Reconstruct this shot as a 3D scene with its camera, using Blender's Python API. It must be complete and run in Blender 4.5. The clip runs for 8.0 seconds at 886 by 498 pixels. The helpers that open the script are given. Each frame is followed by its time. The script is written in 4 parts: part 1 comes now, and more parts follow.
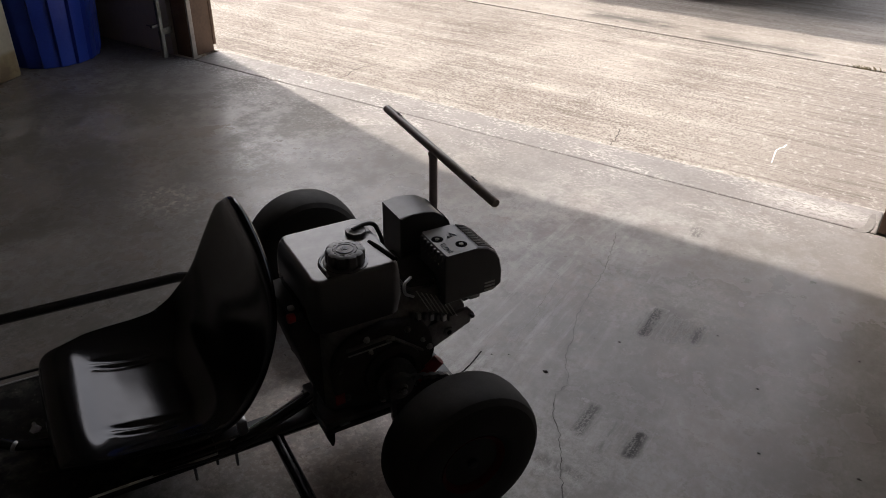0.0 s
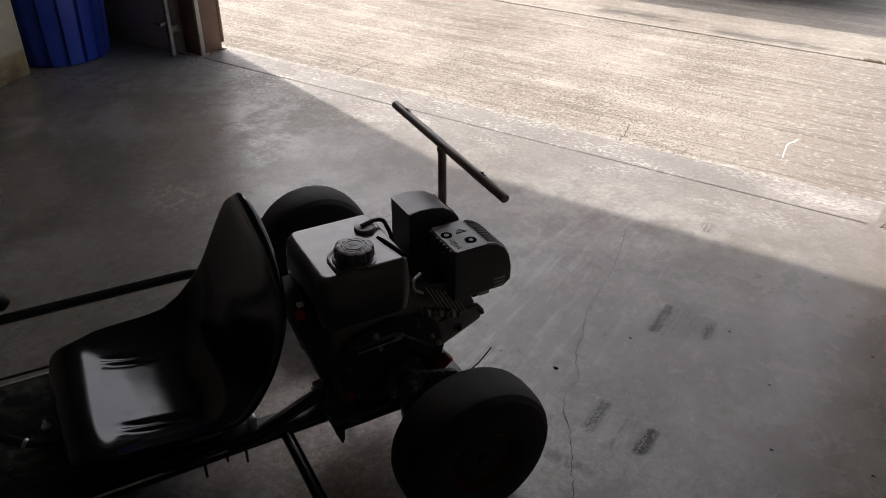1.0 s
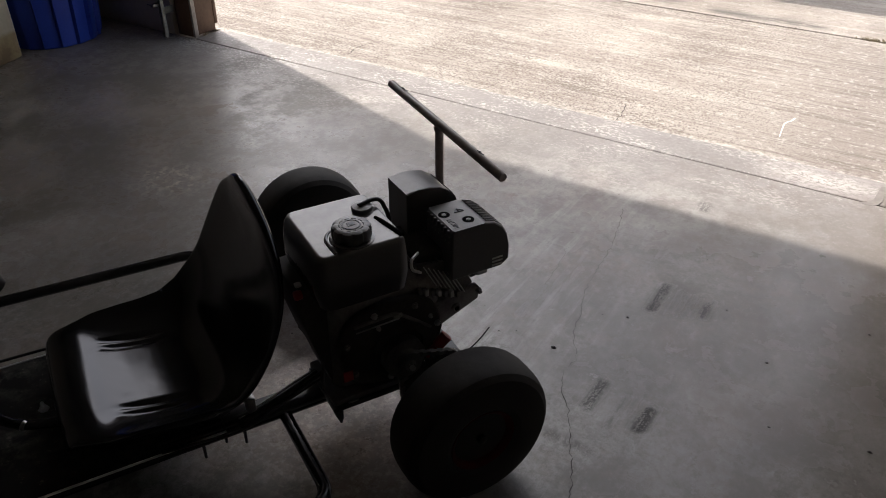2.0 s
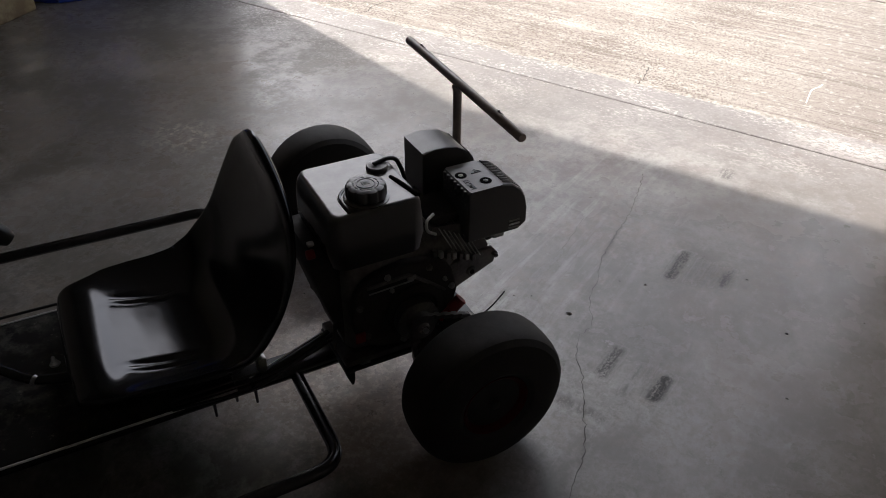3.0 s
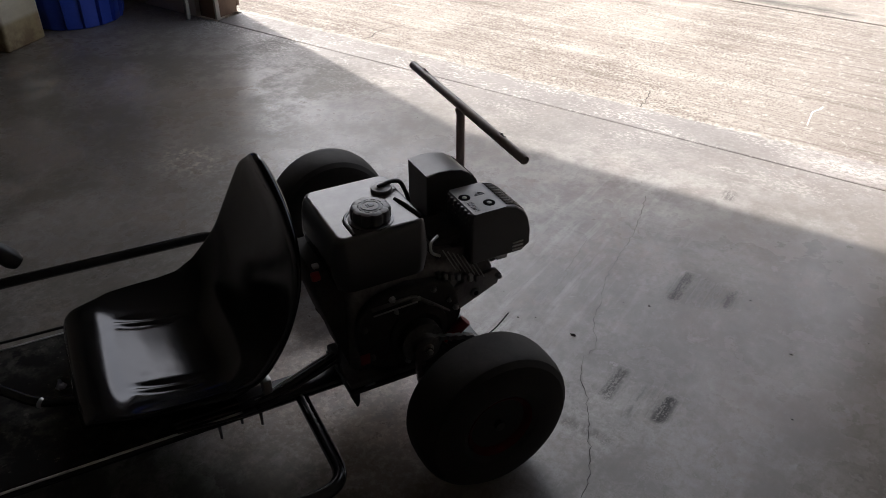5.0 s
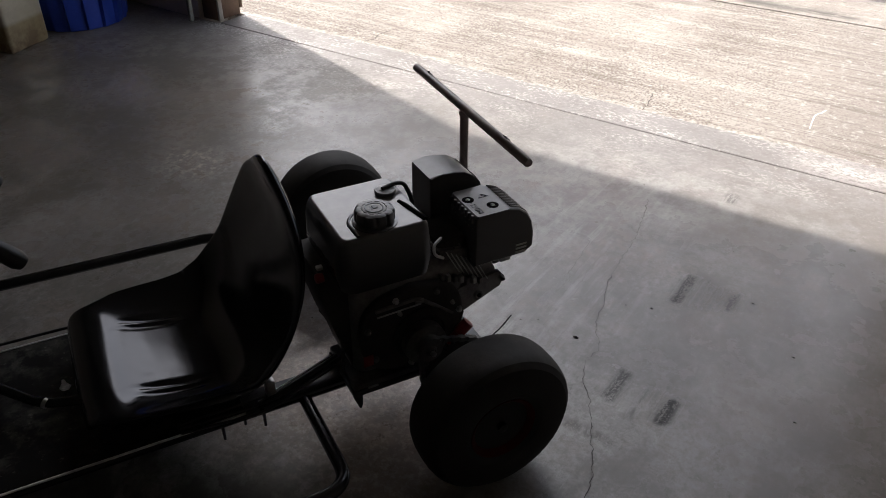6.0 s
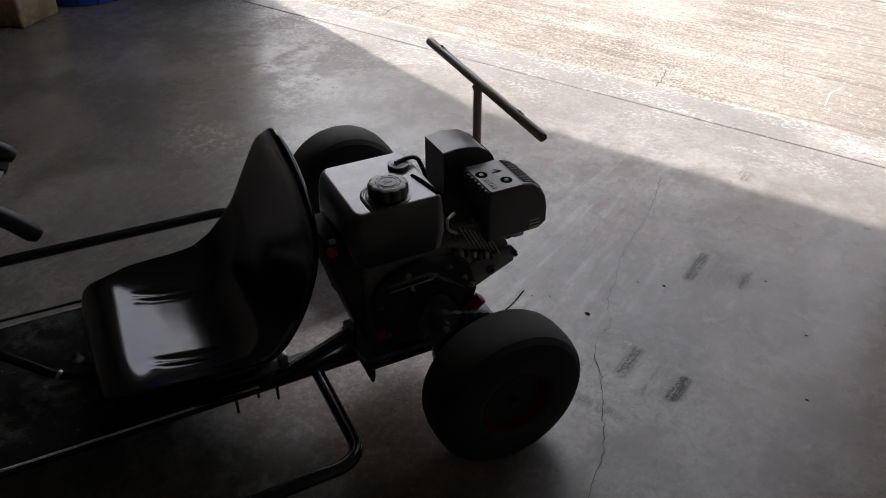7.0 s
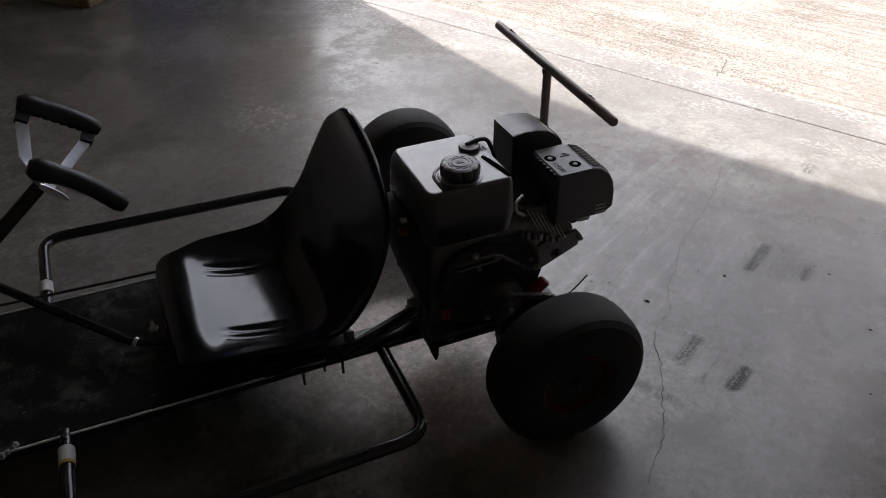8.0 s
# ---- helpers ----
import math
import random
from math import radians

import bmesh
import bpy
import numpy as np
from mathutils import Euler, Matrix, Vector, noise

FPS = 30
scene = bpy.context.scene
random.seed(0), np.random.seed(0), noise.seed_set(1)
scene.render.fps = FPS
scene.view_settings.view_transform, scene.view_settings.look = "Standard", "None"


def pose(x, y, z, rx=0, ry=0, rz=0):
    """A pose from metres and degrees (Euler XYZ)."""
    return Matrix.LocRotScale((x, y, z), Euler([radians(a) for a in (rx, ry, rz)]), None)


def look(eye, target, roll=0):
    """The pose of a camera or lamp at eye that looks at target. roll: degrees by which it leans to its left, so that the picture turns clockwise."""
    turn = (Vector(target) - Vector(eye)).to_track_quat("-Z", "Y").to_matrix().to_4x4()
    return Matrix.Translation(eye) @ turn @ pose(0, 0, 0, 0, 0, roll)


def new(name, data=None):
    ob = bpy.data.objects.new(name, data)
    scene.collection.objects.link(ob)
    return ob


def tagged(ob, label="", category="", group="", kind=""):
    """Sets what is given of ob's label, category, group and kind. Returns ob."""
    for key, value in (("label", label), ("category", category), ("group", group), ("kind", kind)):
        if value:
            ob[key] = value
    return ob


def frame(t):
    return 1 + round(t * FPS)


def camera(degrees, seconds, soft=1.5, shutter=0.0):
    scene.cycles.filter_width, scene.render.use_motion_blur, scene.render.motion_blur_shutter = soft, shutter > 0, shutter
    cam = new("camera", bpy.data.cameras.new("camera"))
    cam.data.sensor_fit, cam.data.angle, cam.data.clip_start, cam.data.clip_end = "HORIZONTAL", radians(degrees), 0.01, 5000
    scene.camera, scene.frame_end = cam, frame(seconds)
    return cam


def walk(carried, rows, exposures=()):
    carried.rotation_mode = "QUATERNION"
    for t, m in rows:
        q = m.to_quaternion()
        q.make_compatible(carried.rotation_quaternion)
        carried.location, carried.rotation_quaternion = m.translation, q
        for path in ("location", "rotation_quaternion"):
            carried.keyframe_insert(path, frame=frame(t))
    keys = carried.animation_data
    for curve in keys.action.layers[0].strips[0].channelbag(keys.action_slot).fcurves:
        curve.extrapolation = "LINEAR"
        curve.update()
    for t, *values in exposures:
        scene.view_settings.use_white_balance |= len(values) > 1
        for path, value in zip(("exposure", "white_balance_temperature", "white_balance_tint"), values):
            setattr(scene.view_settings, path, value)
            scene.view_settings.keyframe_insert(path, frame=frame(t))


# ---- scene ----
cam = camera(58.0, 8.0, soft=0.75)
PATH = [
    (0, (3.062, -2.552, 1.254), (2.152, -1.109, 0.209), 0.6),
    (0.5, (3.06, -2.544, 1.25), (2.132, -1.116, 0.201), -0.5),
    (1, (3.058, -2.549, 1.248), (2.132, -1.12, 0.197), 0.0),
    (1.5, (3.056, -2.55, 1.242), (2.137, -1.127, 0.179), -0.3),
    (2.8, (3.043, -2.541, 1.223), (2.154, -1.165, 0.076), 0.6),
    (3, (3.039, -2.531, 1.216), (2.132, -1.177, 0.057), 0.3),
    (3.5, (3.038, -2.533, 1.217), (2.139, -1.151, 0.084), 0.4),
    (4, (3.045, -2.542, 1.22), (2.131, -1.151, 0.111), 0.1),
    (4.5, (3.045, -2.539, 1.218), (2.114, -1.162, 0.107), -0.2),
    (6, (3.043, -2.545, 1.221), (2.105, -1.168, 0.115), 0.0),
    (6.5, (3.037, -2.547, 1.218), (2.09, -1.184, 0.102), 0.1),
    (7, (3.036, -2.551, 1.213), (2.098, -1.21, 0.063), -0.1),
    (7.5, (3.028, -2.564, 1.208), (2.076, -1.23, 0.061), 0.0),
    (8, (3.007, -2.604, 1.213), (2.002, -1.333, 0.04), -0.4),
]
walk(cam, [(t, look(eye, target, roll)) for t, eye, target, roll in PATH], [(0, 1.08, 6650, 13), (1.5, 1.13, 6630, 13), (3.0, 1.36, 6440, 12), (3.5, 1.33, 6420, 12), (6.5, 1.33, 6440, 12), (8, 1.58, 6360, 12)])

# ---- light ----
SUN_UP, SUN_FROM = 54.3, (-0.952, 0.305)
world = bpy.data.worlds.new("world")
scene.world = world
world.use_nodes = True
sky = world.node_tree.nodes.new("ShaderNodeTexSky")
sky.sky_type, sky.sun_disc = "NISHITA", False
sky.dust_density, sky.air_density, sky.ozone_density = 4.5, 0.85, 0.6
sky.sun_elevation = radians(SUN_UP)
sky.sun_rotation = math.atan2(SUN_FROM[0], SUN_FROM[1])
back = world.node_tree.nodes["Background"]
back.inputs["Strength"].default_value = 0.15
haze = world.node_tree.nodes.new("ShaderNodeHueSaturation")             # a pale, hazy sky
haze.inputs["Saturation"].default_value = 0.42
world.node_tree.links.new(sky.outputs[0], haze.inputs["Color"])
world.node_tree.links.new(haze.outputs[0], back.inputs["Color"])
sun = new("sun", bpy.data.lights.new("sun", "SUN"))
sun.data.energy, sun.data.angle, sun.data.color = 2.2, radians(1.0), (1.0, 0.94, 0.86)
flat = math.cos(radians(SUN_UP))
sun.matrix_world = look((SUN_FROM[0] * flat * 20, SUN_FROM[1] * flat * 20, math.sin(radians(SUN_UP)) * 20), (0, 0, 0))


# ---- materials ----
def nd(nt, kind, out=0, **given):
    """Adds a node; given: input name (underscores for spaces) or i0, i1.. to a value or socket. Returns the output socket."""
    n = nt.nodes.new(kind)
    for key, value in given.items():
        if key.startswith("_"):
            set_option(n, key[1:], value)
            continue
        at = int(key[1:]) if key[0] == "i" and key[1:].isdigit() else key.replace("_", " ")
        if isinstance(value, bpy.types.NodeSocket):
            nt.links.new(value, n.inputs[at])
        else:
            n.inputs[at].default_value = value
    return n.outputs[out]


def set_option(n, key, value):
    if key == "op":
        n.operation = value
    elif key == "clamp":
        n.use_clamp = value
    elif key == "blend":
        n.blend_type = value
    elif key == "feature":
        n.feature = value


def math2(nt, op, a, b=0.0, clamp=False):
    return nd(nt, "ShaderNodeMath", _op=op, _clamp=clamp, i0=a, i1=b)


def ramp(nt, fac, lo, hi, a=0.0, b=1.0):
    return nd(nt, "ShaderNodeMapRange", Value=fac, From_Min=lo, From_Max=hi, To_Min=a, To_Max=b)


def mix(nt, fac, a, b, blend="MIX"):
    n = nt.nodes.new("ShaderNodeMixRGB")
    n.blend_type = blend
    for i, v in enumerate((fac, a, b)):
        if isinstance(v, bpy.types.NodeSocket):
            nt.links.new(v, n.inputs[i])
        else:
            n.inputs[i].default_value = v if i == 0 else (*v, 1.0)
    return n.outputs[0]


def coords(nt, scale=(1, 1, 1), turn=0.0):
    c = nd(nt, "ShaderNodeTexCoord", out=3)
    n = nt.nodes.new("ShaderNodeMapping")
    nt.links.new(c, n.inputs["Vector"])
    n.inputs["Scale"].default_value = scale
    n.inputs["Rotation"].default_value = (0, 0, turn)
    return n.outputs[0]


def noise_of(nt, vec, scale, detail=4.0, rough=0.55):
    return nd(nt, "ShaderNodeTexNoise", Vector=vec, Scale=scale, Detail=detail, Roughness=rough)


def material(name):
    m = bpy.data.materials.new(name)
    m.use_nodes = True
    nt = m.node_tree
    return m, nt, nt.nodes["Principled BSDF"]


def put(nt, b, color, rough, metal=0.0, height=None, depth=0.002, strength=0.5):
    for key, v in (("Base Color", color), ("Roughness", rough), ("Metallic", metal)):
        if isinstance(v, bpy.types.NodeSocket):
            nt.links.new(v, b.inputs[key])
        else:
            b.inputs[key].default_value = (*v, 1.0) if key == "Base Color" else v
    if height is not None:
        nt.links.new(nd(nt, "ShaderNodeBump", Height=height, Distance=depth, Strength=strength), b.inputs["Normal"])


def surf(name, c1, c2, rough=(0.4, 0.6), metal=0.0, scale=9.0, fine=90.0, depth=0.0006, coat=0.0, coat_rough=0.05, coat_ior=1.5, spec=0.5, dust_sheen=0.0):
    """A plain painted, plastic or metal surface with stains at one scale and grain at another."""
    m, nt, b = material(name)
    v = coords(nt)
    big, small = noise_of(nt, v, scale, 5), noise_of(nt, v, fine, 3)
    both = math2(nt, "ADD", math2(nt, "MULTIPLY", big, 0.65), math2(nt, "MULTIPLY", small, 0.35))
    f = ramp(nt, both, 0.36, 0.64)
    col = mix(nt, f, c1, c2)
    if dust_sheen:
        # pale tone on what faces up: dust, and sky sheen put into the colour
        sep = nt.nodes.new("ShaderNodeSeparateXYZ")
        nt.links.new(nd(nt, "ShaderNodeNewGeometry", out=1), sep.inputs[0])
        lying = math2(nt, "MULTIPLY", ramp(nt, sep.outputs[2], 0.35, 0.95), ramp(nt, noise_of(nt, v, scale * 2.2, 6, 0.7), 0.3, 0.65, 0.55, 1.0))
        col = mix(nt, math2(nt, "MULTIPLY", lying, dust_sheen), col, (0.30, 0.285, 0.27))
    put(nt, b, col, ramp(nt, both, 0.35, 0.65, rough[0], rough[1]), metal, small, depth)
    b.inputs["Coat Weight"].default_value = coat
    b.inputs["Coat Roughness"].default_value = coat_rough
    b.inputs["Coat IOR"].default_value = coat_ior
    b.inputs["Specular IOR Level"].default_value = spec
    return m


def stretch_mask(nt, xy, cx, cy, hx, hy, soft):
    """1 inside a box round (cx, cy), fading over soft."""
    dx = math2(nt, "ABSOLUTE", math2(nt, "SUBTRACT", xy[0], cx))
    dy = math2(nt, "ABSOLUTE", math2(nt, "SUBTRACT", xy[1], cy))
    a = ramp(nt, dx, hx - soft, hx + soft, 1.0, 0.0)
    b = ramp(nt, dy, hy - soft, hy + soft, 1.0, 0.0)
    return math2(nt, "MULTIPLY", a, b)


def floor_material():
    m, nt, b = material("trowelled_concrete")
    v = coords(nt)
    sep = nt.nodes.new("ShaderNodeSeparateXYZ")
    nt.links.new(v, sep.inputs[0])
    xy = sep.outputs
    cloud, blot, grain = noise_of(nt, v, 1.3, 6, 0.6), noise_of(nt, v, 6.5, 6, 0.65), noise_of(nt, v, 140, 3)
    warm = noise_of(nt, coords(nt, (1, 1, 1), 0.7), 2.4, 5)
    streak = noise_of(nt, coords(nt, (16, 1.3, 1), 0.10), 2.2, 5, 0.65)
    col = mix(nt, ramp(nt, cloud, 0.36, 0.66), (0.215, 0.207, 0.192), (0.455, 0.443, 0.424))
    col = mix(nt, ramp(nt, blot, 0.46, 0.60, 0.0, 0.8), col, (0.165, 0.158, 0.15))
    col = mix(nt, ramp(nt, warm, 0.52, 0.72, 0.0, 0.45), col, (0.38, 0.30, 0.26))
    col = mix(nt, math2(nt, "MULTIPLY", ramp(nt, streak, 0.52, 0.64, 0.0, 0.5), stretch_mask(nt, xy, 2.31, -0.88, 0.20, 0.5, 0.16)), col, (0.58, 0.57, 0.56))
    col = mix(nt, ramp(nt, grain, 0.35, 0.65, 0.0, 0.22), col, (0.17, 0.17, 0.17))
    brown = math2(nt, "MULTIPLY", ramp(nt, noise_of(nt, coords(nt, (1, 1, 1), 0.4), 5.0, 5, 0.6), 0.5, 0.64), ramp(nt, noise_of(nt, v, 24, 5, 0.7), 0.4, 0.6))
    col = mix(nt, math2(nt, "MULTIPLY", brown, 0.5), col, (0.30, 0.245, 0.21))
    oil = math2(nt, "MULTIPLY", ramp(nt, noise_of(nt, coords(nt, (1, 1, 1), 2.1), 0.9, 5, 0.6), 0.48, 0.62), ramp(nt, noise_of(nt, coords(nt, (1, 1, 1), 1.3), 9, 6, 0.7), 0.38, 0.62))
    col = mix(nt, math2(nt, "MULTIPLY", oil, 0.75), col, (0.125, 0.122, 0.098))
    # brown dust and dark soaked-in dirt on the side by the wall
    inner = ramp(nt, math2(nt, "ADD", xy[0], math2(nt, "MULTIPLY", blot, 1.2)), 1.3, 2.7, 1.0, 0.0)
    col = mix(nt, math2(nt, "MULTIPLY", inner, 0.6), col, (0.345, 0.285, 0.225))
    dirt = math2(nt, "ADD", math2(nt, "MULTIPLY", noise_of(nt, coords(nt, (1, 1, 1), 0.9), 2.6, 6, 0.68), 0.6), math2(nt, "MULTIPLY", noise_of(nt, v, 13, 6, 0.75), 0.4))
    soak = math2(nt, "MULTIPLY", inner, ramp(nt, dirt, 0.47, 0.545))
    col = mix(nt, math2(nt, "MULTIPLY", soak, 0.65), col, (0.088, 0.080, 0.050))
    # old oil in the slab, with the kart's shade painted into the patch
    oil_shade = math2(nt, "MULTIPLY", stretch_mask(nt, xy, 2.16, -2.02, 0.55, 0.20, 0.14), ramp(nt, noise_of(nt, coords(nt, (1, 1, 1), 0.5), 8, 6, 0.72), 0.40, 0.56, 0.35, 1.0))
    fine = noise_of(nt, coords(nt, (1, 1, 1), 0.3), 19, 6, 0.75)
    col = mix(nt, ramp(nt, fine, 0.5, 0.66, 0.0, 0.35), col, (0.17, 0.155, 0.14))
    flake = math2(nt, "MULTIPLY", ramp(nt, noise_of(nt, v, 75, 4, 0.7), 0.56, 0.64), ramp(nt, noise_of(nt, v, 3.2, 4, 0.6), 0.5, 0.62))
    flake = math2(nt, "MAXIMUM", math2(nt, "MULTIPLY", flake, 0.22), math2(nt, "MULTIPLY", ramp(nt, noise_of(nt, v, 70, 4, 0.7), 0.52, 0.62), ramp(nt, xy[1], -0.45, 0.05, 0.0, 0.7)))
    col = mix(nt, flake, col, (0.56, 0.55, 0.53))
    pale = noise_of(nt, v, 26, 5, 0.7)
    # scuffs, trowel burns and fine mottling
    mottle = noise_of(nt, coords(nt, (1, 0.55, 1), 0.35), 34, 6, 0.78)
    col = mix(nt, ramp(nt, mottle, 0.52, 0.60, 0.0, 0.28), col, (0.135, 0.128, 0.118))
    col = mix(nt, ramp(nt, mottle, 0.46, 0.38, 0.0, 0.22), col, (0.50, 0.485, 0.46))
    scuff = math2(nt, "MULTIPLY", ramp(nt, noise_of(nt, coords(nt, (11, 0.9, 1), -0.42), 7, 4, 0.7), 0.60, 0.68), ramp(nt, cloud, 0.42, 0.6))
    col = mix(nt, math2(nt, "MULTIPLY", scuff, 0.22), col, (0.55, 0.54, 0.52))
    smudge = math2(nt, "MULTIPLY", ramp(nt, noise_of(nt, coords(nt, (1, 0.8, 1), 1.1), 17, 6, 0.8), 0.575, 0.63), ramp(nt, xy[0], 2.3, 2.9, 0.25, 0.75))
    col = mix(nt, math2(nt, "MULTIPLY", smudge, 0.6), col, (0.12, 0.112, 0.104))
    # a patch of paint crumbs and worn-through spots
    spot = math2(nt, "MULTIPLY", stretch_mask(nt, xy, 1.026, -1.062, 0.12, 0.085, 0.06), ramp(nt, noise_of(nt, v, 38, 5, 0.75), 0.50, 0.58))
    col = mix(nt, math2(nt, "MULTIPLY", spot, 0.8), col, (0.66, 0.60, 0.52))
    col = mix(nt, ramp(nt, pale, 0.63, 0.72, 0.0, 0.5), col, (0.60, 0.58, 0.56))
    # worn border along the door, its colour darkened where the sun falls
    edge = ramp(nt, math2(nt, "ADD", xy[1], math2(nt, "MULTIPLY", blot, 0.5)), -0.35, 0.2)
    col = mix(nt, math2(nt, "MULTIPLY", edge, 0.8), col, (0.205, 0.192, 0.186))
    flaky = math2(nt, "ADD", math2(nt, "MULTIPLY", noise_of(nt, coords(nt, (0.8, 1.2, 1), 0.05), 70, 5, 0.75), 0.7), math2(nt, "MULTIPLY", noise_of(nt, coords(nt, (0.5, 1, 1)), 5, 4, 0.6), 0.3))
    worn = math2(nt, "MULTIPLY", ramp(nt, flaky, 0.525, 0.56), ramp(nt, math2(nt, "ADD", xy[1], math2(nt, "MULTIPLY", cloud, 0.3)), -0.25, 0.2, 0.0, 0.9))
    worn = math2(nt, "MULTIPLY", worn, ramp(nt, noise_of(nt, coords(nt, (0.45, 1.6, 1), 0.04), 7, 5, 0.7), 0.44, 0.56, 0.15, 1.0))
    bare = math2(nt, "MULTIPLY", stretch_mask(nt, xy, 2.84, 0.085, 0.16, 0.055, 0.07), ramp(nt, noise_of(nt, coords(nt, (0.75, 1.2, 1)), 62, 5, 0.78), 0.40, 0.53))
    worn = math2(nt, "MAXIMUM", worn, bare)
    col = mix(nt, worn, col, mix(nt, bare, (0.50, 0.475, 0.445), (0.70, 0.68, 0.65)))
    sponge = math2(nt, "MULTIPLY", ramp(nt, noise_of(nt, v, 52, 5, 0.75), 0.48, 0.64), ramp(nt, noise_of(nt, coords(nt, (1, 1, 1), 1.7), 2.1, 4, 0.6), 0.42, 0.6))
    col = mix(nt, math2(nt, "MULTIPLY", sponge, 0.5), col, (0.15, 0.143, 0.135))
    # brown dust under the kart, paled in colour to make up for missing light
    lit_drift = math2(nt, "MULTIPLY", stretch_mask(nt, xy, 2.17, -1.64, 0.26, 0.17, 0.13), ramp(nt, noise_of(nt, v, 11, 6, 0.72), 0.36, 0.56, 0.45, 1.0))
    col = mix(nt, math2(nt, "MULTIPLY", lit_drift, 0.9), col, (0.60, 0.485, 0.40))
    grit = math2(nt, "MULTIPLY", lit_drift, ramp(nt, noise_of(nt, v, 62, 4, 0.75), 0.50, 0.58))
    col = mix(nt, math2(nt, "MULTIPLY", grit, 0.75), col, (0.74, 0.66, 0.57))
    clod = math2(nt, "MULTIPLY", lit_drift, ramp(nt, noise_of(nt, coords(nt, (1, 1, 1), 0.6), 40, 4, 0.75), 0.57, 0.63))
    col = mix(nt, math2(nt, "MULTIPLY", clod, 0.6), col, (0.20, 0.155, 0.125))
    col = mix(nt, math2(nt, "MULTIPLY", oil_shade, 0.85), col, (0.058, 0.062, 0.048))
    # brownish tinge towards the east, with the weaker light there put into it
    dim_tinge = ramp(nt, math2(nt, "ADD", xy[0], math2(nt, "MULTIPLY", blot, 0.7)), 2.75, 3.55, 0.0, 0.55)
    col = mix(nt, dim_tinge, col, (0.200, 0.174, 0.154))
    # shoe dirt worn in as cloudy blots
    blots = math2(nt, "MULTIPLY", ramp(nt, noise_of(nt, coords(nt, (1, 0.7, 1), 0.25), 9, 6, 0.75), 0.50, 0.60), ramp(nt, xy[0], 2.35, 2.75))
    col = mix(nt, math2(nt, "MULTIPLY", blots, 0.38), col, (0.165, 0.142, 0.125))
    # rubber left by the tyres of other vehicles
    comb = noise_of(nt, coords(nt, (1, 0.07, 1), -0.12), 120, 3, 0.7)
    dots = noise_of(nt, v, 210, 3, 0.6)
    total = None
    for cx, cy, hx, hy, k in ((2.625, -0.83, 0.017, 0.072, 1.0), (2.742, -0.815, 0.014, 0.047, 0.9), (2.665, -0.83, 0.006, 0.062, 0.6), (2.684, -0.83, 0.004, 0.06, 0.75), (2.703, -0.825, 0.004, 0.058, 0.75), (2.721, -0.825, 0.004, 0.05, 0.75),
                              (2.629, -1.258, 0.015, 0.058, 0.85), (2.749, -1.27, 0.017, 0.05, 1.0), (2.690, -1.28, 0.006, 0.055, 0.65), (2.712, -1.245, 0.004, 0.035, 0.5),
                              (2.578, -0.30, 0.020, 0.030, 0.6), (2.60, -1.42, 0.10, 0.012, 0.45), (2.56, -0.62, 0.008, 0.035, 0.4),
                              (2.349, -1.017, 0.007, 0.08, 0.5), (2.369, -0.943, 0.006, 0.10, 0.45), (2.395, -0.879, 0.006, 0.07, 0.4), (2.709, -1.367, 0.05, 0.022, 0.22)):
        one = math2(nt, "MULTIPLY", stretch_mask(nt, xy, cx, cy, hx, hy, 0.009), k)
        total = one if total is None else math2(nt, "MAXIMUM", total, one)
    rub = math2(nt, "MULTIPLY", total, ramp(nt, math2(nt, "ADD", math2(nt, "MULTIPLY", comb, 0.5), math2(nt, "MULTIPLY", dots, 0.5)), 0.43, 0.50))
    rub = math2(nt, "MULTIPLY", rub, ramp(nt, noise_of(nt, coords(nt, (1, 0.35, 1)), 46, 4, 0.7), 0.36, 0.50))
    col = mix(nt, math2(nt, "MULTIPLY", rub, 0.95), col, (0.022, 0.021, 0.021))
    r = ramp(nt, math2(nt, "ADD", math2(nt, "MULTIPLY", cloud, 0.5), math2(nt, "MULTIPLY", blot, 0.5)), 0.35, 0.65, 0.17, 0.34)
    r = math2(nt, "ADD", r, math2(nt, "ADD", math2(nt, "MULTIPLY", edge, 0.3), math2(nt, "MAXIMUM", math2(nt, "MULTIPLY", soak, 0.16), math2(nt, "MULTIPLY", rub, 0.4))), True)
    h = math2(nt, "ADD", math2(nt, "MULTIPLY", blot, 0.7), math2(nt, "MULTIPLY", grain, 0.08))
    put(nt, b, col, r, 0.0, h, 0.003, 0.35)
    return m


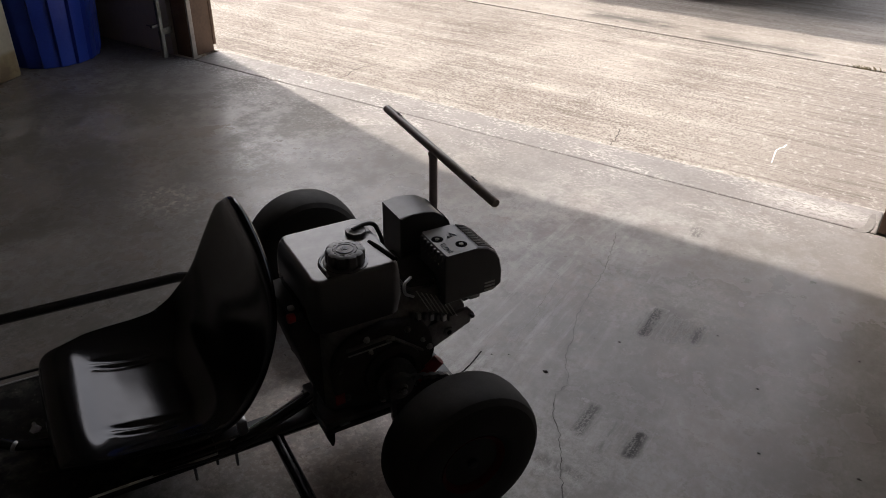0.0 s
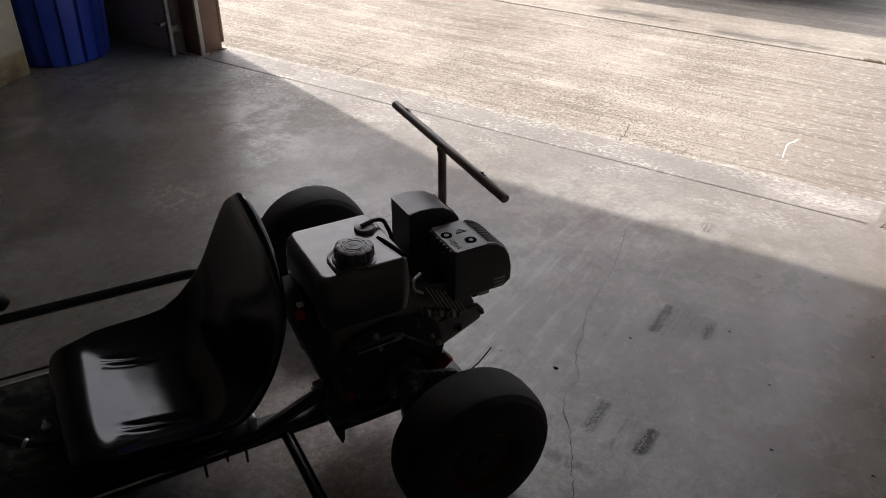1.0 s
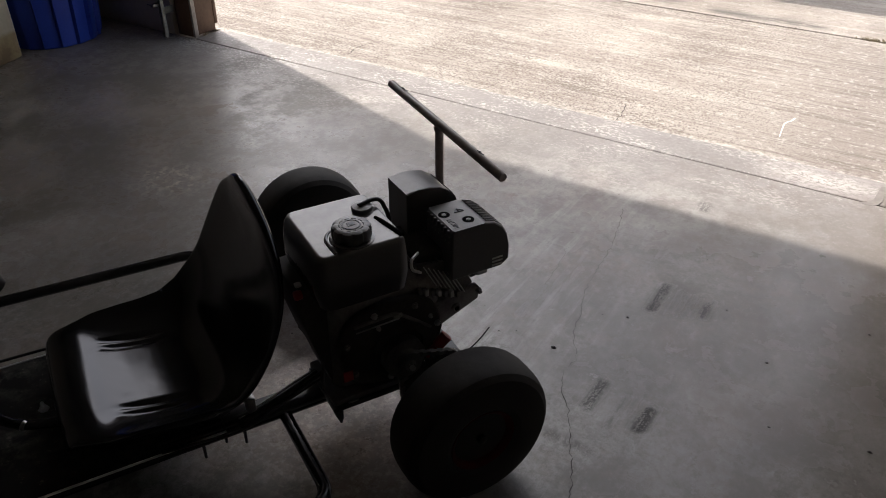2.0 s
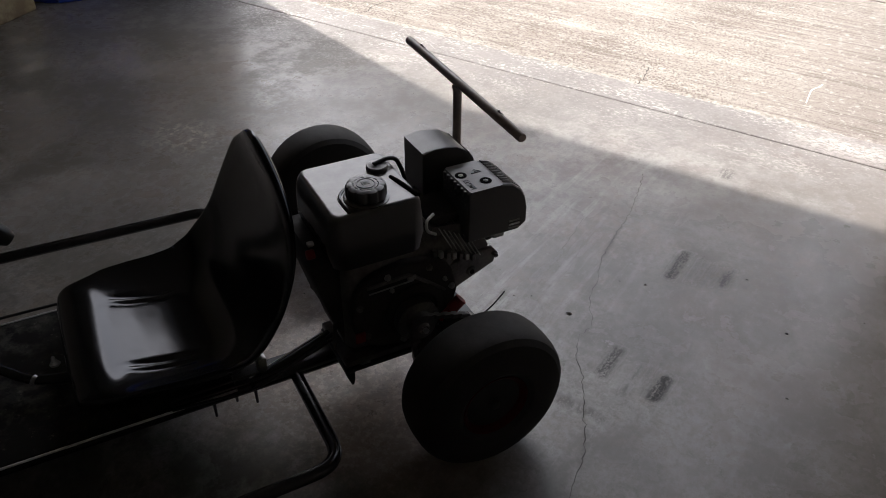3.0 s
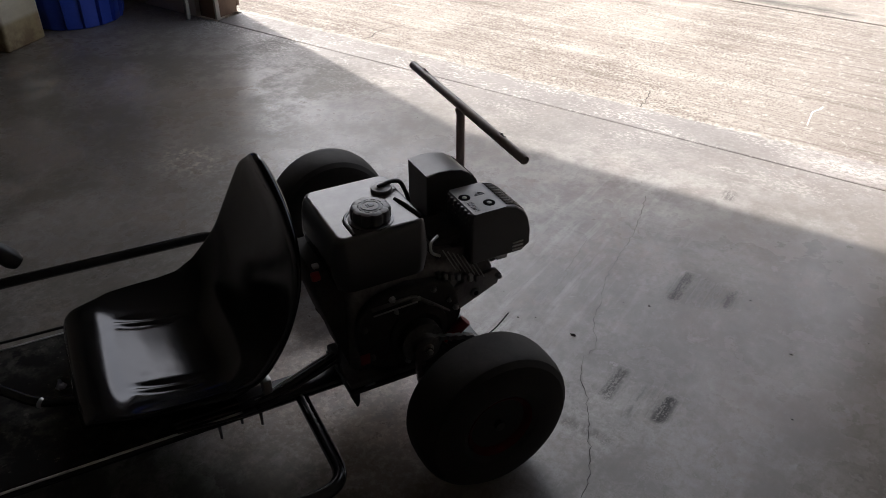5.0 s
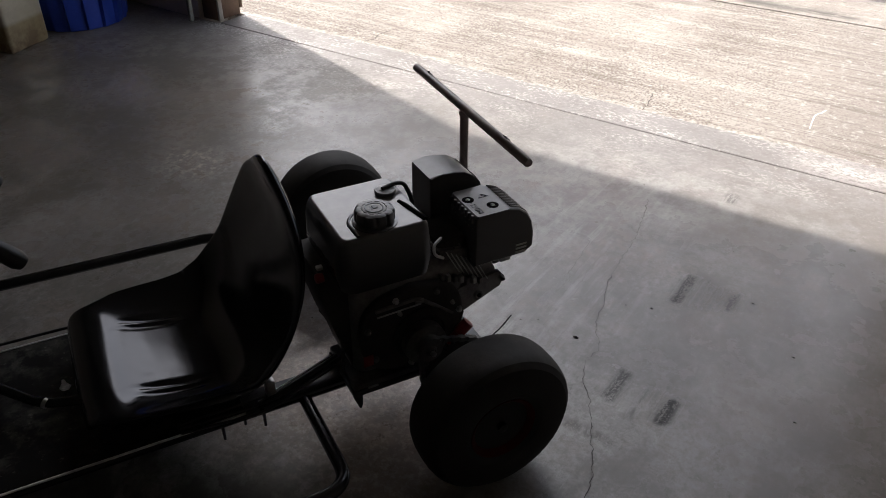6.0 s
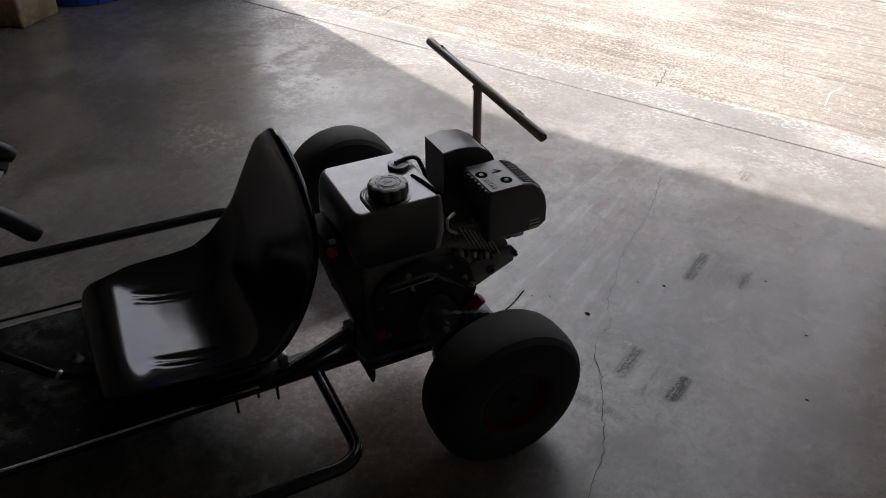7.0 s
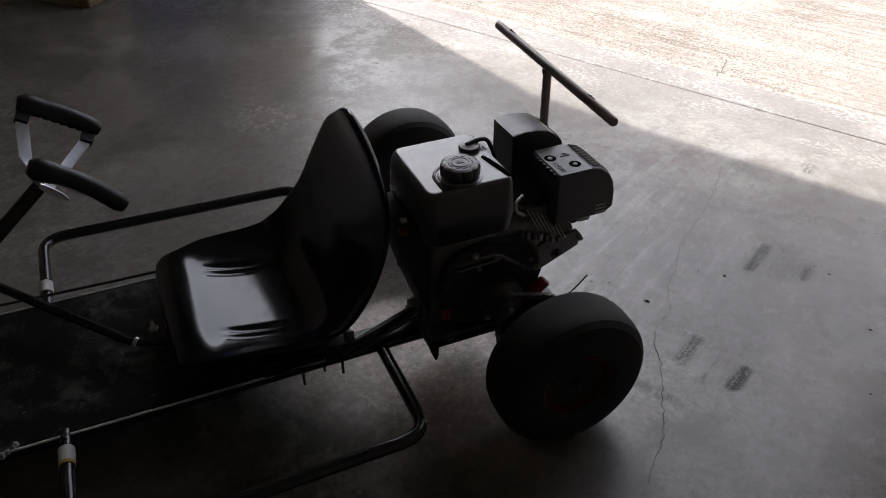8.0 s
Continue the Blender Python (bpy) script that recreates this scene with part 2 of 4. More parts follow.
def drive_material():
    """Broom-finished concrete, pitted where the paste has worn off and bleached elsewhere."""
    m, nt, b = material("broomed_concrete")
    v = coords(nt)
    sep = nt.nodes.new("ShaderNodeSeparateXYZ")
    nt.links.new(v, sep.inputs[0])
    xy = sep.outputs
    patch, mid = noise_of(nt, v, 1.3, 5, 0.62), noise_of(nt, coords(nt, (0.45, 1, 1), 0.05), 5.0, 6, 0.7)
    band = noise_of(nt, coords(nt, (0.06, 1, 1), 0.02), 9, 4, 0.65)
    broom = noise_of(nt, coords(nt, (0.035, 1, 1), 0.015), 62, 4, 0.75)
    pit, big_pit = noise_of(nt, coords(nt, (1, 0.72, 1), 0.2), 112, 3, 0.68), noise_of(nt, v, 38, 4, 0.7)
    grain = noise_of(nt, v, 260, 2, 0.6)
    col = mix(nt, ramp(nt, patch, 0.36, 0.64), (0.31, 0.277, 0.242), (0.45, 0.415, 0.370))
    col = mix(nt, ramp(nt, mid, 0.44, 0.64, 0.0, 0.5), col, (0.225, 0.190, 0.160))
    col = mix(nt, ramp(nt, band, 0.48, 0.64, 0.0, 0.6), col, (0.53, 0.495, 0.445))
    lines = math2(nt, "MULTIPLY", ramp(nt, broom, 0.48, 0.60), ramp(nt, patch, 0.40, 0.62, 0.62, 0.3))
    # the far slabs are worn smoother
    near = ramp(nt, xy[1], 1.72, 1.74, 1.0, 0.4)
    lines = math2(nt, "MULTIPLY", lines, near)
    col = mix(nt, lines, col, (0.150, 0.130, 0.112))
    # a browner, less pitted stretch with the broom's strokes still sharp
    brown = math2(nt, "MULTIPLY", ramp(nt, math2(nt, "ADD", xy[0], math2(nt, "MULTIPLY", math2(nt, "ADD", band, patch), 0.5)), 2.75, 3.35), ramp(nt, xy[1], 1.55, 1.70, 1.0, 0.0))
    col = mix(nt, math2(nt, "MULTIPLY", brown, 0.72), col, (0.205, 0.180, 0.158))
    col = mix(nt, math2(nt, "MULTIPLY", brown, ramp(nt, broom, 0.50, 0.58, 0.0, 0.55)), col, (0.125, 0.105, 0.090))
    near = math2(nt, "MULTIPLY", near, math2(nt, "SUBTRACT", 1.0, math2(nt, "MULTIPLY", brown, 0.65)))
    amount = ramp(nt, math2(nt, "ADD", math2(nt, "MULTIPLY", mid, 0.5), math2(nt, "MULTIPLY", patch, 0.5)), 0.38, 0.62, 0.44, 0.57)
    holes = math2(nt, "MULTIPLY", math2(nt, "SUBTRACT", pit, amount), 13.0, True)
    col = mix(nt, math2(nt, "MULTIPLY", math2(nt, "MULTIPLY", holes, near), 0.70), col, (0.100, 0.077, 0.062))
    col = mix(nt, ramp(nt, big_pit, 0.60, 0.66, 0.0, 0.55), col, (0.13, 0.115, 0.098))
    col = mix(nt, ramp(nt, big_pit, 0.43, 0.36, 0.0, 0.4), col, (0.60, 0.57, 0.525))
    col = mix(nt, ramp(nt, grain, 0.45, 0.62, 0.0, 0.3), col, (0.19, 0.170, 0.150))
    # tar and dirt soaked in along the joint between the slabs
    tar = math2(nt, "MAXIMUM", stretch_mask(nt, xy, 2.25, 1.82, 0.30, 0.045, 0.04), stretch_mask(nt, xy, 1.50, 1.90, 0.26, 0.06, 0.05))
    tar = math2(nt, "MULTIPLY", tar, ramp(nt, noise_of(nt, coords(nt, (0.35, 1, 1)), 14, 5, 0.7), 0.38, 0.52))
    col = mix(nt, math2(nt, "MULTIPLY", tar, 0.85), col, (0.10, 0.095, 0.088))
    # the smooth pale margin along the first edge
    margin = ramp(nt, math2(nt, "ADD", xy[1], math2(nt, "MULTIPLY", mid, 0.06)), 0.222, 0.252, 1.0, 0.0)
    col = mix(nt, math2(nt, "MULTIPLY", margin, ramp(nt, big_pit, 0.40, 0.58, 0.60, 0.12)), col, (0.56, 0.525, 0.475))
    h = math2(nt, "SUBTRACT", math2(nt, "MULTIPLY", broom, 0.6), holes)
    put(nt, b, col, 0.85, 0.0, h, 0.003, 0.45)
    return m


FLOOR, DRIVE = floor_material(), drive_material()
SOIL = surf("dry_lawn", (0.10, 0.10, 0.045), (0.20, 0.17, 0.09), (0.9, 1.0), scale=3, fine=60, depth=0.01)
WALL = surf("painted_board", (0.47, 0.425, 0.37), (0.56, 0.51, 0.45), (0.75, 0.9), scale=2, fine=40)
CEIL = surf("ceiling_board", (0.19, 0.175, 0.158), (0.25, 0.23, 0.21), (0.85, 0.95), scale=2, fine=40)
WOOD = surf("stained_jamb_wood", (0.11, 0.062, 0.038), (0.19, 0.115, 0.075), (0.5, 0.7), scale=7, fine=70)
PALE = surf("weathered_stop_strip", (0.33, 0.29, 0.25), (0.52, 0.48, 0.43), (0.6, 0.8), scale=14)
GALV = surf("galvanised_steel", (0.15, 0.155, 0.135), (0.30, 0.305, 0.275), (0.4, 0.6), 0.4, scale=20)
ALLOY = surf("dull_bright_alloy", (0.30, 0.30, 0.29), (0.50, 0.50, 0.48), (0.3, 0.5), 0.5, scale=24)
BLUE = surf("blue_barrel_plastic", (0.02, 0.05, 0.36), (0.03, 0.075, 0.46), (0.32, 0.46), scale=6)
BLACK = surf("black_enamel", (0.028, 0.027, 0.027), (0.048, 0.046, 0.045), (0.26, 0.40), scale=12, fine=120)
TUBE = surf("black_gloss_tube", (0.016, 0.016, 0.016), (0.025, 0.0245, 0.024), (0.17, 0.26), scale=8, fine=140)
# the last value pales the tops, sky sheen painted in with dust
PLASTIC = surf("black_plastic", (0.050, 0.049, 0.048), (0.066, 0.065, 0.064), (0.45, 0.6), scale=14, fine=160, depth=0.0002, coat=0.7, coat_rough=0.28, coat_ior=1.55, spec=0.35, dust_sheen=0.6)
TANK = surf("black_tank_paint", (0.020, 0.020, 0.020), (0.028, 0.0275, 0.0275), (0.40, 0.5), scale=10, fine=200, depth=0.0001, coat=1.0, coat_rough=0.18, coat_ior=1.62, spec=0.25, dust_sheen=0.45)
CAST = surf("dark_cast_alloy", (0.07, 0.067, 0.064), (0.17, 0.163, 0.156), (0.35, 0.55), 0.3, scale=22, fine=160, coat=0.6, coat_rough=0.2)
RUBBER = surf("worn_slick_rubber", (0.015, 0.0145, 0.014), (0.030, 0.0285, 0.027), (0.6, 0.8), scale=11, fine=150, spec=0.25, dust_sheen=0.2)
SOOT = surf("sooty_black_metal", (0.026, 0.025, 0.024), (0.060, 0.057, 0.054), (0.6, 0.85), scale=18, fine=140, spec=0.25)
HOSE = surf("rubber_hose", (0.012, 0.012, 0.012), (0.020, 0.019, 0.019), (0.34, 0.48), scale=30)
CHROME = surf("brushed_flat_bar", (0.72, 0.745, 0.79), (0.84, 0.86, 0.90), (0.34, 0.46), 0.5, scale=12, fine=120, depth=0.0002)
BROWN = surf("brown_oxidised_tube", (0.26, 0.215, 0.195), (0.40, 0.34, 0.31), (0.3, 0.42), 0.1, scale=16, fine=160)
STEEL = surf("bare_steel", (0.30, 0.30, 0.30), (0.48, 0.47, 0.46), (0.25, 0.45), 0.95, scale=30)
RED = surf("red_plastic", (0.30, 0.018, 0.022), (0.42, 0.03, 0.035), (0.4, 0.55), scale=20)
REDRIM = surf("dull_red_rim_paint", (0.055, 0.006, 0.008), (0.095, 0.009, 0.010), (0.6, 0.8), scale=20, spec=0.1)
TAPE = surf("white_tape", (0.66, 0.65, 0.62), (0.78, 0.77, 0.74), (0.6, 0.75), scale=40)
STICKER = surf("faded_red_sticker", (0.20, 0.018, 0.022), (0.28, 0.03, 0.035), (0.6, 0.8), scale=30)
YELLOW = surf("yellow_band", (0.55, 0.33, 0.04), (0.65, 0.42, 0.06), (0.5, 0.6), scale=40)
# pale colour that stands for light caught on edges and seen through slots
GLINT = surf("pale_highlight", (0.66, 0.67, 0.63), (0.84, 0.85, 0.81), (0.25, 0.4), 0.1, scale=25)
# near-black colour that stands for the shade inside holes and grooves
HOLE_SHADE = surf("hole_shade_black", (0.003, 0.003, 0.003), (0.005, 0.005, 0.005), (0.8, 0.95), scale=20, spec=0.05)
MORTAR = surf("grey_mortar", (0.17, 0.158, 0.148), (0.24, 0.225, 0.21), (0.75, 0.9), scale=30)
CRACK = surf("crack_dirt", (0.055, 0.05, 0.047), (0.13, 0.12, 0.11), (0.9, 1.0), scale=60)
CHALK = surf("white_paint_mark", (0.72, 0.70, 0.66), (0.82, 0.80, 0.76), (0.8, 0.9), scale=60)
STRAW = surf("dry_weed", (0.075, 0.058, 0.03), (0.17, 0.135, 0.075), (0.8, 0.95), scale=60)
LEGEND = surf("grey_cap_print", (0.20, 0.20, 0.21), (0.27, 0.27, 0.28), (0.5, 0.6), scale=60)
CARPAINT = surf("dark_grey_car_paint", (0.035, 0.037, 0.042), (0.045, 0.047, 0.052), (0.22, 0.28), 0.4, scale=3, fine=300, coat=0.8)
CARGLASS = surf("tinted_glass", (0.006, 0.007, 0.008), (0.009, 0.010, 0.011), (0.04, 0.07), scale=3)
LAMP = surf("clear_lamp_plastic", (0.55, 0.55, 0.55), (0.66, 0.66, 0.66), (0.1, 0.2), scale=10)


def seat_material():
    m, nt, b = material("glossy_black_vinyl")
    v = coords(nt)
    dust_sheen, grain, smear = noise_of(nt, v, 14, 5, 0.65), noise_of(nt, v, 420, 2), noise_of(nt, v, 48, 4, 0.6)
    col = mix(nt, ramp(nt, dust_sheen, 0.5, 0.8, 0.0, 0.5), (0.005, 0.005, 0.0055), (0.014, 0.014, 0.0145))
    r = math2(nt, "ADD", ramp(nt, dust_sheen, 0.35, 0.7, 0.115, 0.175), ramp(nt, smear, 0.5, 0.7, 0.0, 0.09))
    put(nt, b, col, r, 0.0, math2(nt, "ADD", math2(nt, "MULTIPLY", grain, 0.15), smear), 0.0003, 0.10)
    b.inputs["Coat Weight"].default_value, b.inputs["Coat Roughness"].default_value = 0.12, 0.12
    # the sky's blue put into the highlight colour
    b.inputs["Specular Tint"].default_value = (0.84, 0.89, 1.0, 1.0)
    b.inputs["Specular IOR Level"].default_value = 0.38
    return m


def pan_material():
    """Black sheet with pale dust lying in patches and flecks."""
    m, nt, b = material("dusty_black_sheet")
    v = coords(nt)
    cloud, patch, fleck = noise_of(nt, v, 6, 5, 0.6), noise_of(nt, coords(nt, (1, 1, 1), 0.8), 17, 6, 0.72), noise_of(nt, v, 95, 4, 0.7)
    dust_sheen = math2(nt, "MULTIPLY", ramp(nt, cloud, 0.40, 0.58), ramp(nt, patch, 0.45, 0.58))
    bits = math2(nt, "MULTIPLY", ramp(nt, fleck, 0.60, 0.68), ramp(nt, patch, 0.42, 0.6))
    col = mix(nt, math2(nt, "MULTIPLY", dust_sheen, 0.85), (0.0065, 0.0065, 0.0065), (0.115, 0.112, 0.096))
    col = mix(nt, math2(nt, "MULTIPLY", bits, 0.6), col, (0.22, 0.21, 0.18))
    put(nt, b, col, ramp(nt, dust_sheen, 0.0, 1.0, 0.45, 0.9), 0.0, math2(nt, "ADD", dust_sheen, math2(nt, "MULTIPLY", fleck, 0.3)), 0.0008, 0.5)
    b.inputs["Specular IOR Level"].default_value = 0.22
    return m


def can_material():
    """Cream plastic, half see-through: the liquid inside shows as a darker lower part."""
    m, nt, b = material("cream_plastic_can")
    v = coords(nt)
    sep = nt.nodes.new("ShaderNodeSeparateXYZ")
    nt.links.new(v, sep.inputs[0])
    wave, grain = noise_of(nt, v, 5, 3), noise_of(nt, v, 80, 3)
    level = ramp(nt, sep.outputs[2], 0.115, 0.135)
    upper = mix(nt, ramp(nt, wave, 0.4, 0.6), (0.52, 0.47, 0.35), (0.62, 0.57, 0.45))
    lower = mix(nt, ramp(nt, wave, 0.4, 0.6), (0.36, 0.28, 0.15), (0.43, 0.35, 0.21))
    col = mix(nt, level, lower, upper)
    grime = math2(nt, "MULTIPLY", ramp(nt, noise_of(nt, v, 11, 5, 0.7), 0.45, 0.62), ramp(nt, sep.outputs[2], 0.02, 0.14, 0.8, 0.15))
    put(nt, b, mix(nt, grime, col, (0.13, 0.072, 0.038)), 0.45, 0.0, grain, 0.0006, 0.4)
    return m


VINYL, CAN, PAN = seat_material(), can_material(), pan_material()


# ---- shapes ----
def part(name, bm, mat, parent=None, label="", smooth=40, at=(0, 0, 0), flat_faces=False):
    """Links a bmesh as one mesh object under a thing or a part."""
    bmesh.ops.recalc_face_normals(bm, faces=bm.faces[:])
    me = bpy.data.meshes.new(name)
    bm.to_mesh(me)
    bm.free()
    me.materials.append(mat)
    if smooth:
        me.polygons.foreach_set("use_smooth", [True] * len(me.polygons))
        me.set_sharp_from_angle(angle=radians(smooth))
    ob = new(name, me)
    ob.location = at
    if flat_faces:
        ob.modifiers.new("weighted_normals", "WEIGHTED_NORMAL").keep_sharp = True
    if parent is not None:
        ob.parent = parent
    if label:
        tagged(ob, label)
    return ob


def thing(name, label, category, m=None, group="", kind=""):
    e = new(name)
    e.empty_display_size = 0.1
    if m is not None:
        e.matrix_world = m
    return tagged(e, label, category, group, kind)


def box(bm, lo, hi, bevel=0.0, segs=2):
    made = bmesh.ops.create_cube(bm, size=1.0)["verts"]
    for v in made:
        v.co = Vector([(a + b) / 2 + c * (b - a) for a, b, c in zip(lo, hi, v.co)])
    if bevel:
        edges = list({e for v in made for e in v.link_edges})
        bmesh.ops.bevel(bm, geom=edges, offset=bevel, segments=segs, profile=0.5, affect="EDGES")
    return bm


def skin(bm, rings, caps=True, closed=True):
    """Joins rings of equally many points into a surface."""
    rows = [[bm.verts.new(p) for p in r] for r in rings]
    n = len(rows[0])
    for a, b in zip(rows, rows[1:]):
        for i in range(n if closed else n - 1):
            j = (i + 1) % n
            bm.faces.new((a[i], a[j], b[j], b[i]))
    if caps:
        bm.faces.new(rows[0])
        bm.faces.new(rows[-1][::-1])
    return bm


def rounded(pts, radius, steps=5):
    """A polyline with its corners rounded."""
    pts = [Vector(p) for p in pts]
    out = [pts[0]]
    for a, b, c in zip(pts, pts[1:], pts[2:]):
        u, w = (a - b), (c - b)
        r = min(radius, u.length * 0.49, w.length * 0.49)
        s, e = b + u.normalized() * r, b + w.normalized() * r
        for k in range(steps + 1):
            f = k / steps
            out.append(s.lerp(b, f).lerp(b.lerp(e, f), f))
    out.append(pts[-1])
    return out


def tube(bm, pts, r, n=12, caps=True):
    """Sweeps a circle along a polyline; r: one radius or one a point."""
    pts = [Vector(p) for p in pts]
    rings, side = [], None
    for i, p in enumerate(pts):
        d = (pts[min(i + 1, len(pts) - 1)] - pts[max(i - 1, 0)]).normalized()
        if side is None:
            side = d.cross(Vector((0, 0, 1)) if abs(d.z) < 0.9 else Vector((1, 0, 0))).normalized()
        side = (side - d * side.dot(d)).normalized()
        up = d.cross(side)
        q = r[i] if isinstance(r, (list, tuple)) else r
        rings.append([p + side * q * math.cos(2 * math.pi * k / n) + up * q * math.sin(2 * math.pi * k / n) for k in range(n)])
    return skin(bm, rings, caps)


def lathe(bm, profile, centre=(0, 0, 0), axis="y", n=48, lobes=0, depth=0.0):
    """Turns (radius, along) pairs round an axis."""
    c = Vector(centre)
    rings = []
    for r, s in profile:
        ring = []
        for k in range(n):
            a = 2 * math.pi * k / n
            q = r - (depth * max(0.0, math.cos(lobes * a)) ** 2 if lobes and r > 0.6 * max(p[0] for p in profile) else 0.0)
            u, w = q * math.cos(a), q * math.sin(a)
            ring.append(c + Vector({"x": (s, u, w), "y": (u, s, w), "z": (u, w, s)}[axis]))
        rings.append(ring)
    return skin(bm, rings)


def prism(bm, outline, lo, hi, axis="y", bevel=0.0, segs=2):
    """Extrudes an outline, given in the two other axes, from lo to hi."""
    def at(a, b, s):
        return {"x": (s, a, b), "y": (a, s, b), "z": (a, b, s)}[axis]
    rows = [[bm.verts.new(at(a, b, s)) for a, b in outline] for s in (lo, hi)]
    n = len(outline)
    faces = [bm.faces.new(rows[0]), bm.faces.new(rows[1][::-1])]
    for i in range(n):
        j = (i + 1) % n
        faces.append(bm.faces.new((rows[0][i], rows[0][j], rows[1][j], rows[1][i])))
    if bevel:
        edges = list({e for f in faces[:2] for e in f.edges})
        bmesh.ops.bevel(bm, geom=edges, offset=bevel, segments=segs, profile=0.5, affect="EDGES")
    return bm


def bolt(bm, at, axis="z", r=0.005, h=0.005):
    lathe(bm, [(r * 1.5, 0), (r * 1.5, h * 0.2), (r, h * 0.2), (r, h), (r * 0.7, h * 1.15)], at, axis, 6)
    return bm


def grid_sheet(x0, x1, y0, y1, z, nx, ny, wobble=0.0):
    bm = bmesh.new()
    rows = [[bm.verts.new((x0 + (x1 - x0) * i / nx, y0 + (y1 - y0) * j / ny,
                           z + wobble * noise.noise((i * 0.7, j * 0.7, 3.1)))) for i in range(nx + 1)] for j in range(ny + 1)]
    for a, b in zip(rows, rows[1:]):
        for i in range(nx):
            bm.faces.new((a[i], a[i + 1], b[i + 1], b[i]))
    return bm


B = bmesh.new

# ---- the garage ----
DOOR_W, DOOR_H, OUT = 3.056, 2.40, 0.165
X0, X1, Y0, TOP = -1.45, 4.9, -5.8, 2.95


def structure(name, bm, mat, label, category, smooth=0):
    return tagged(part(name, bm, mat, smooth=smooth), label, category, kind="structure")


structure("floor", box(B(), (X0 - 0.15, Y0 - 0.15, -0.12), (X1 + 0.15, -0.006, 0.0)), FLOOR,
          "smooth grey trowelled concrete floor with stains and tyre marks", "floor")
structure("door_sill", box(B(), (0.002, 0.006, -0.12), (DOOR_W - 0.002, 0.178, -0.002), 0.006), FLOOR,
          "worn concrete strip under the open garage door", "threshold")
structure("sill_fillet", prism(B(), [(2.978, -0.012), (3.002, 0.004), (3.014, 0.03), (3.018, 0.08), (3.022, 0.135), (3.034, 0.142), (3.042, 0.08), (3.040, 0.03), (3.032, 0.002), (3.020, -0.012), (3.000, -0.018)], -0.02, 0.0006, "z", 0.0004), MORTAR,
          "smooth grey mortar fillet at the foot of the door jamb", "mortar")
structure("floor_joint", box(B(), (-0.12, -0.0058, -0.12), (DOOR_W + 0.12, 0.0058, -0.016)), CRACK, "dark dirt-filled joint across the doorway", "joint")
structure("wall_front_west", box(B(), (X0, -0.0055, -0.12), (-0.123, OUT, TOP)), WALL, "dim painted wall beside the garage door", "wall")
structure("wall_front_east", box(B(), (DOOR_W + 0.123, -0.0055, -0.12), (X1, OUT, TOP)), WALL, "dim painted wall beside the garage door", "wall")
structure("wall_front_head", box(B(), (-0.122, -0.003, DOOR_H + 0.122), (DOOR_W + 0.122, OUT, TOP)), WALL, "painted wall over the garage door", "wall")
structure("wall_west", box(B(), (X0 - 0.15, Y0, 0.0), (X0, OUT, TOP)), WALL, "dim painted garage side wall", "wall")
structure("wall_east", box(B(), (X1, Y0, 0.0), (X1 + 0.15, OUT, TOP)), WALL, "dim painted garage side wall", "wall")
structure("wall_south", box(B(), (X0 - 0.15, Y0 - 0.15, 0.0), (X1 + 0.15, Y0, TOP)), WALL, "dim painted garage back wall", "wall")
structure("ceiling", box(B(), (X0 - 0.15, Y0 - 0.15, TOP), (X1 + 0.15, OUT, TOP + 0.12)), CEIL, "plain board garage ceiling", "ceiling")

jamb = thing("door_jamb", "brown wooden garage door jamb with a pale stop strip", "door jamb", kind="structure")


def jamb_side(x, s):
    part("post", box(B(), (min(x, x - s * 0.1), 0.0, 0.006), (max(x, x - s * 0.1), OUT - 0.02, DOOR_H), 0.003), WOOD, jamb)
    if s == 1:
        part("stop_strip", box(B(), (min(x, x + s * 0.012), 0.002, 0.004), (max(x, x + s * 0.012), 0.026, DOOR_H), 0.002), PALE, jamb, "pale weathered stop strip")
    part("casing", box(B(), (min(x + s * 0.003, x - s * 0.12), OUT - 0.022, 0.035), (max(x + s * 0.003, x - s * 0.12), OUT - 0.003, DOOR_H + 0.1), 0.003), WOOD, jamb)


jamb_side(0.0, 1)
jamb_side(DOOR_W, -1)
part("head", box(B(), (-0.1, 0.0, DOOR_H), (DOOR_W + 0.1, OUT - 0.02, DOOR_H + 0.1), 0.003), WOOD, jamb)
part("head_casing", box(B(), (-0.12, OUT - 0.022, DOOR_H + 0.002), (DOOR_W + 0.12, OUT - 0.003, DOOR_H + 0.12), 0.003), WOOD, jamb)


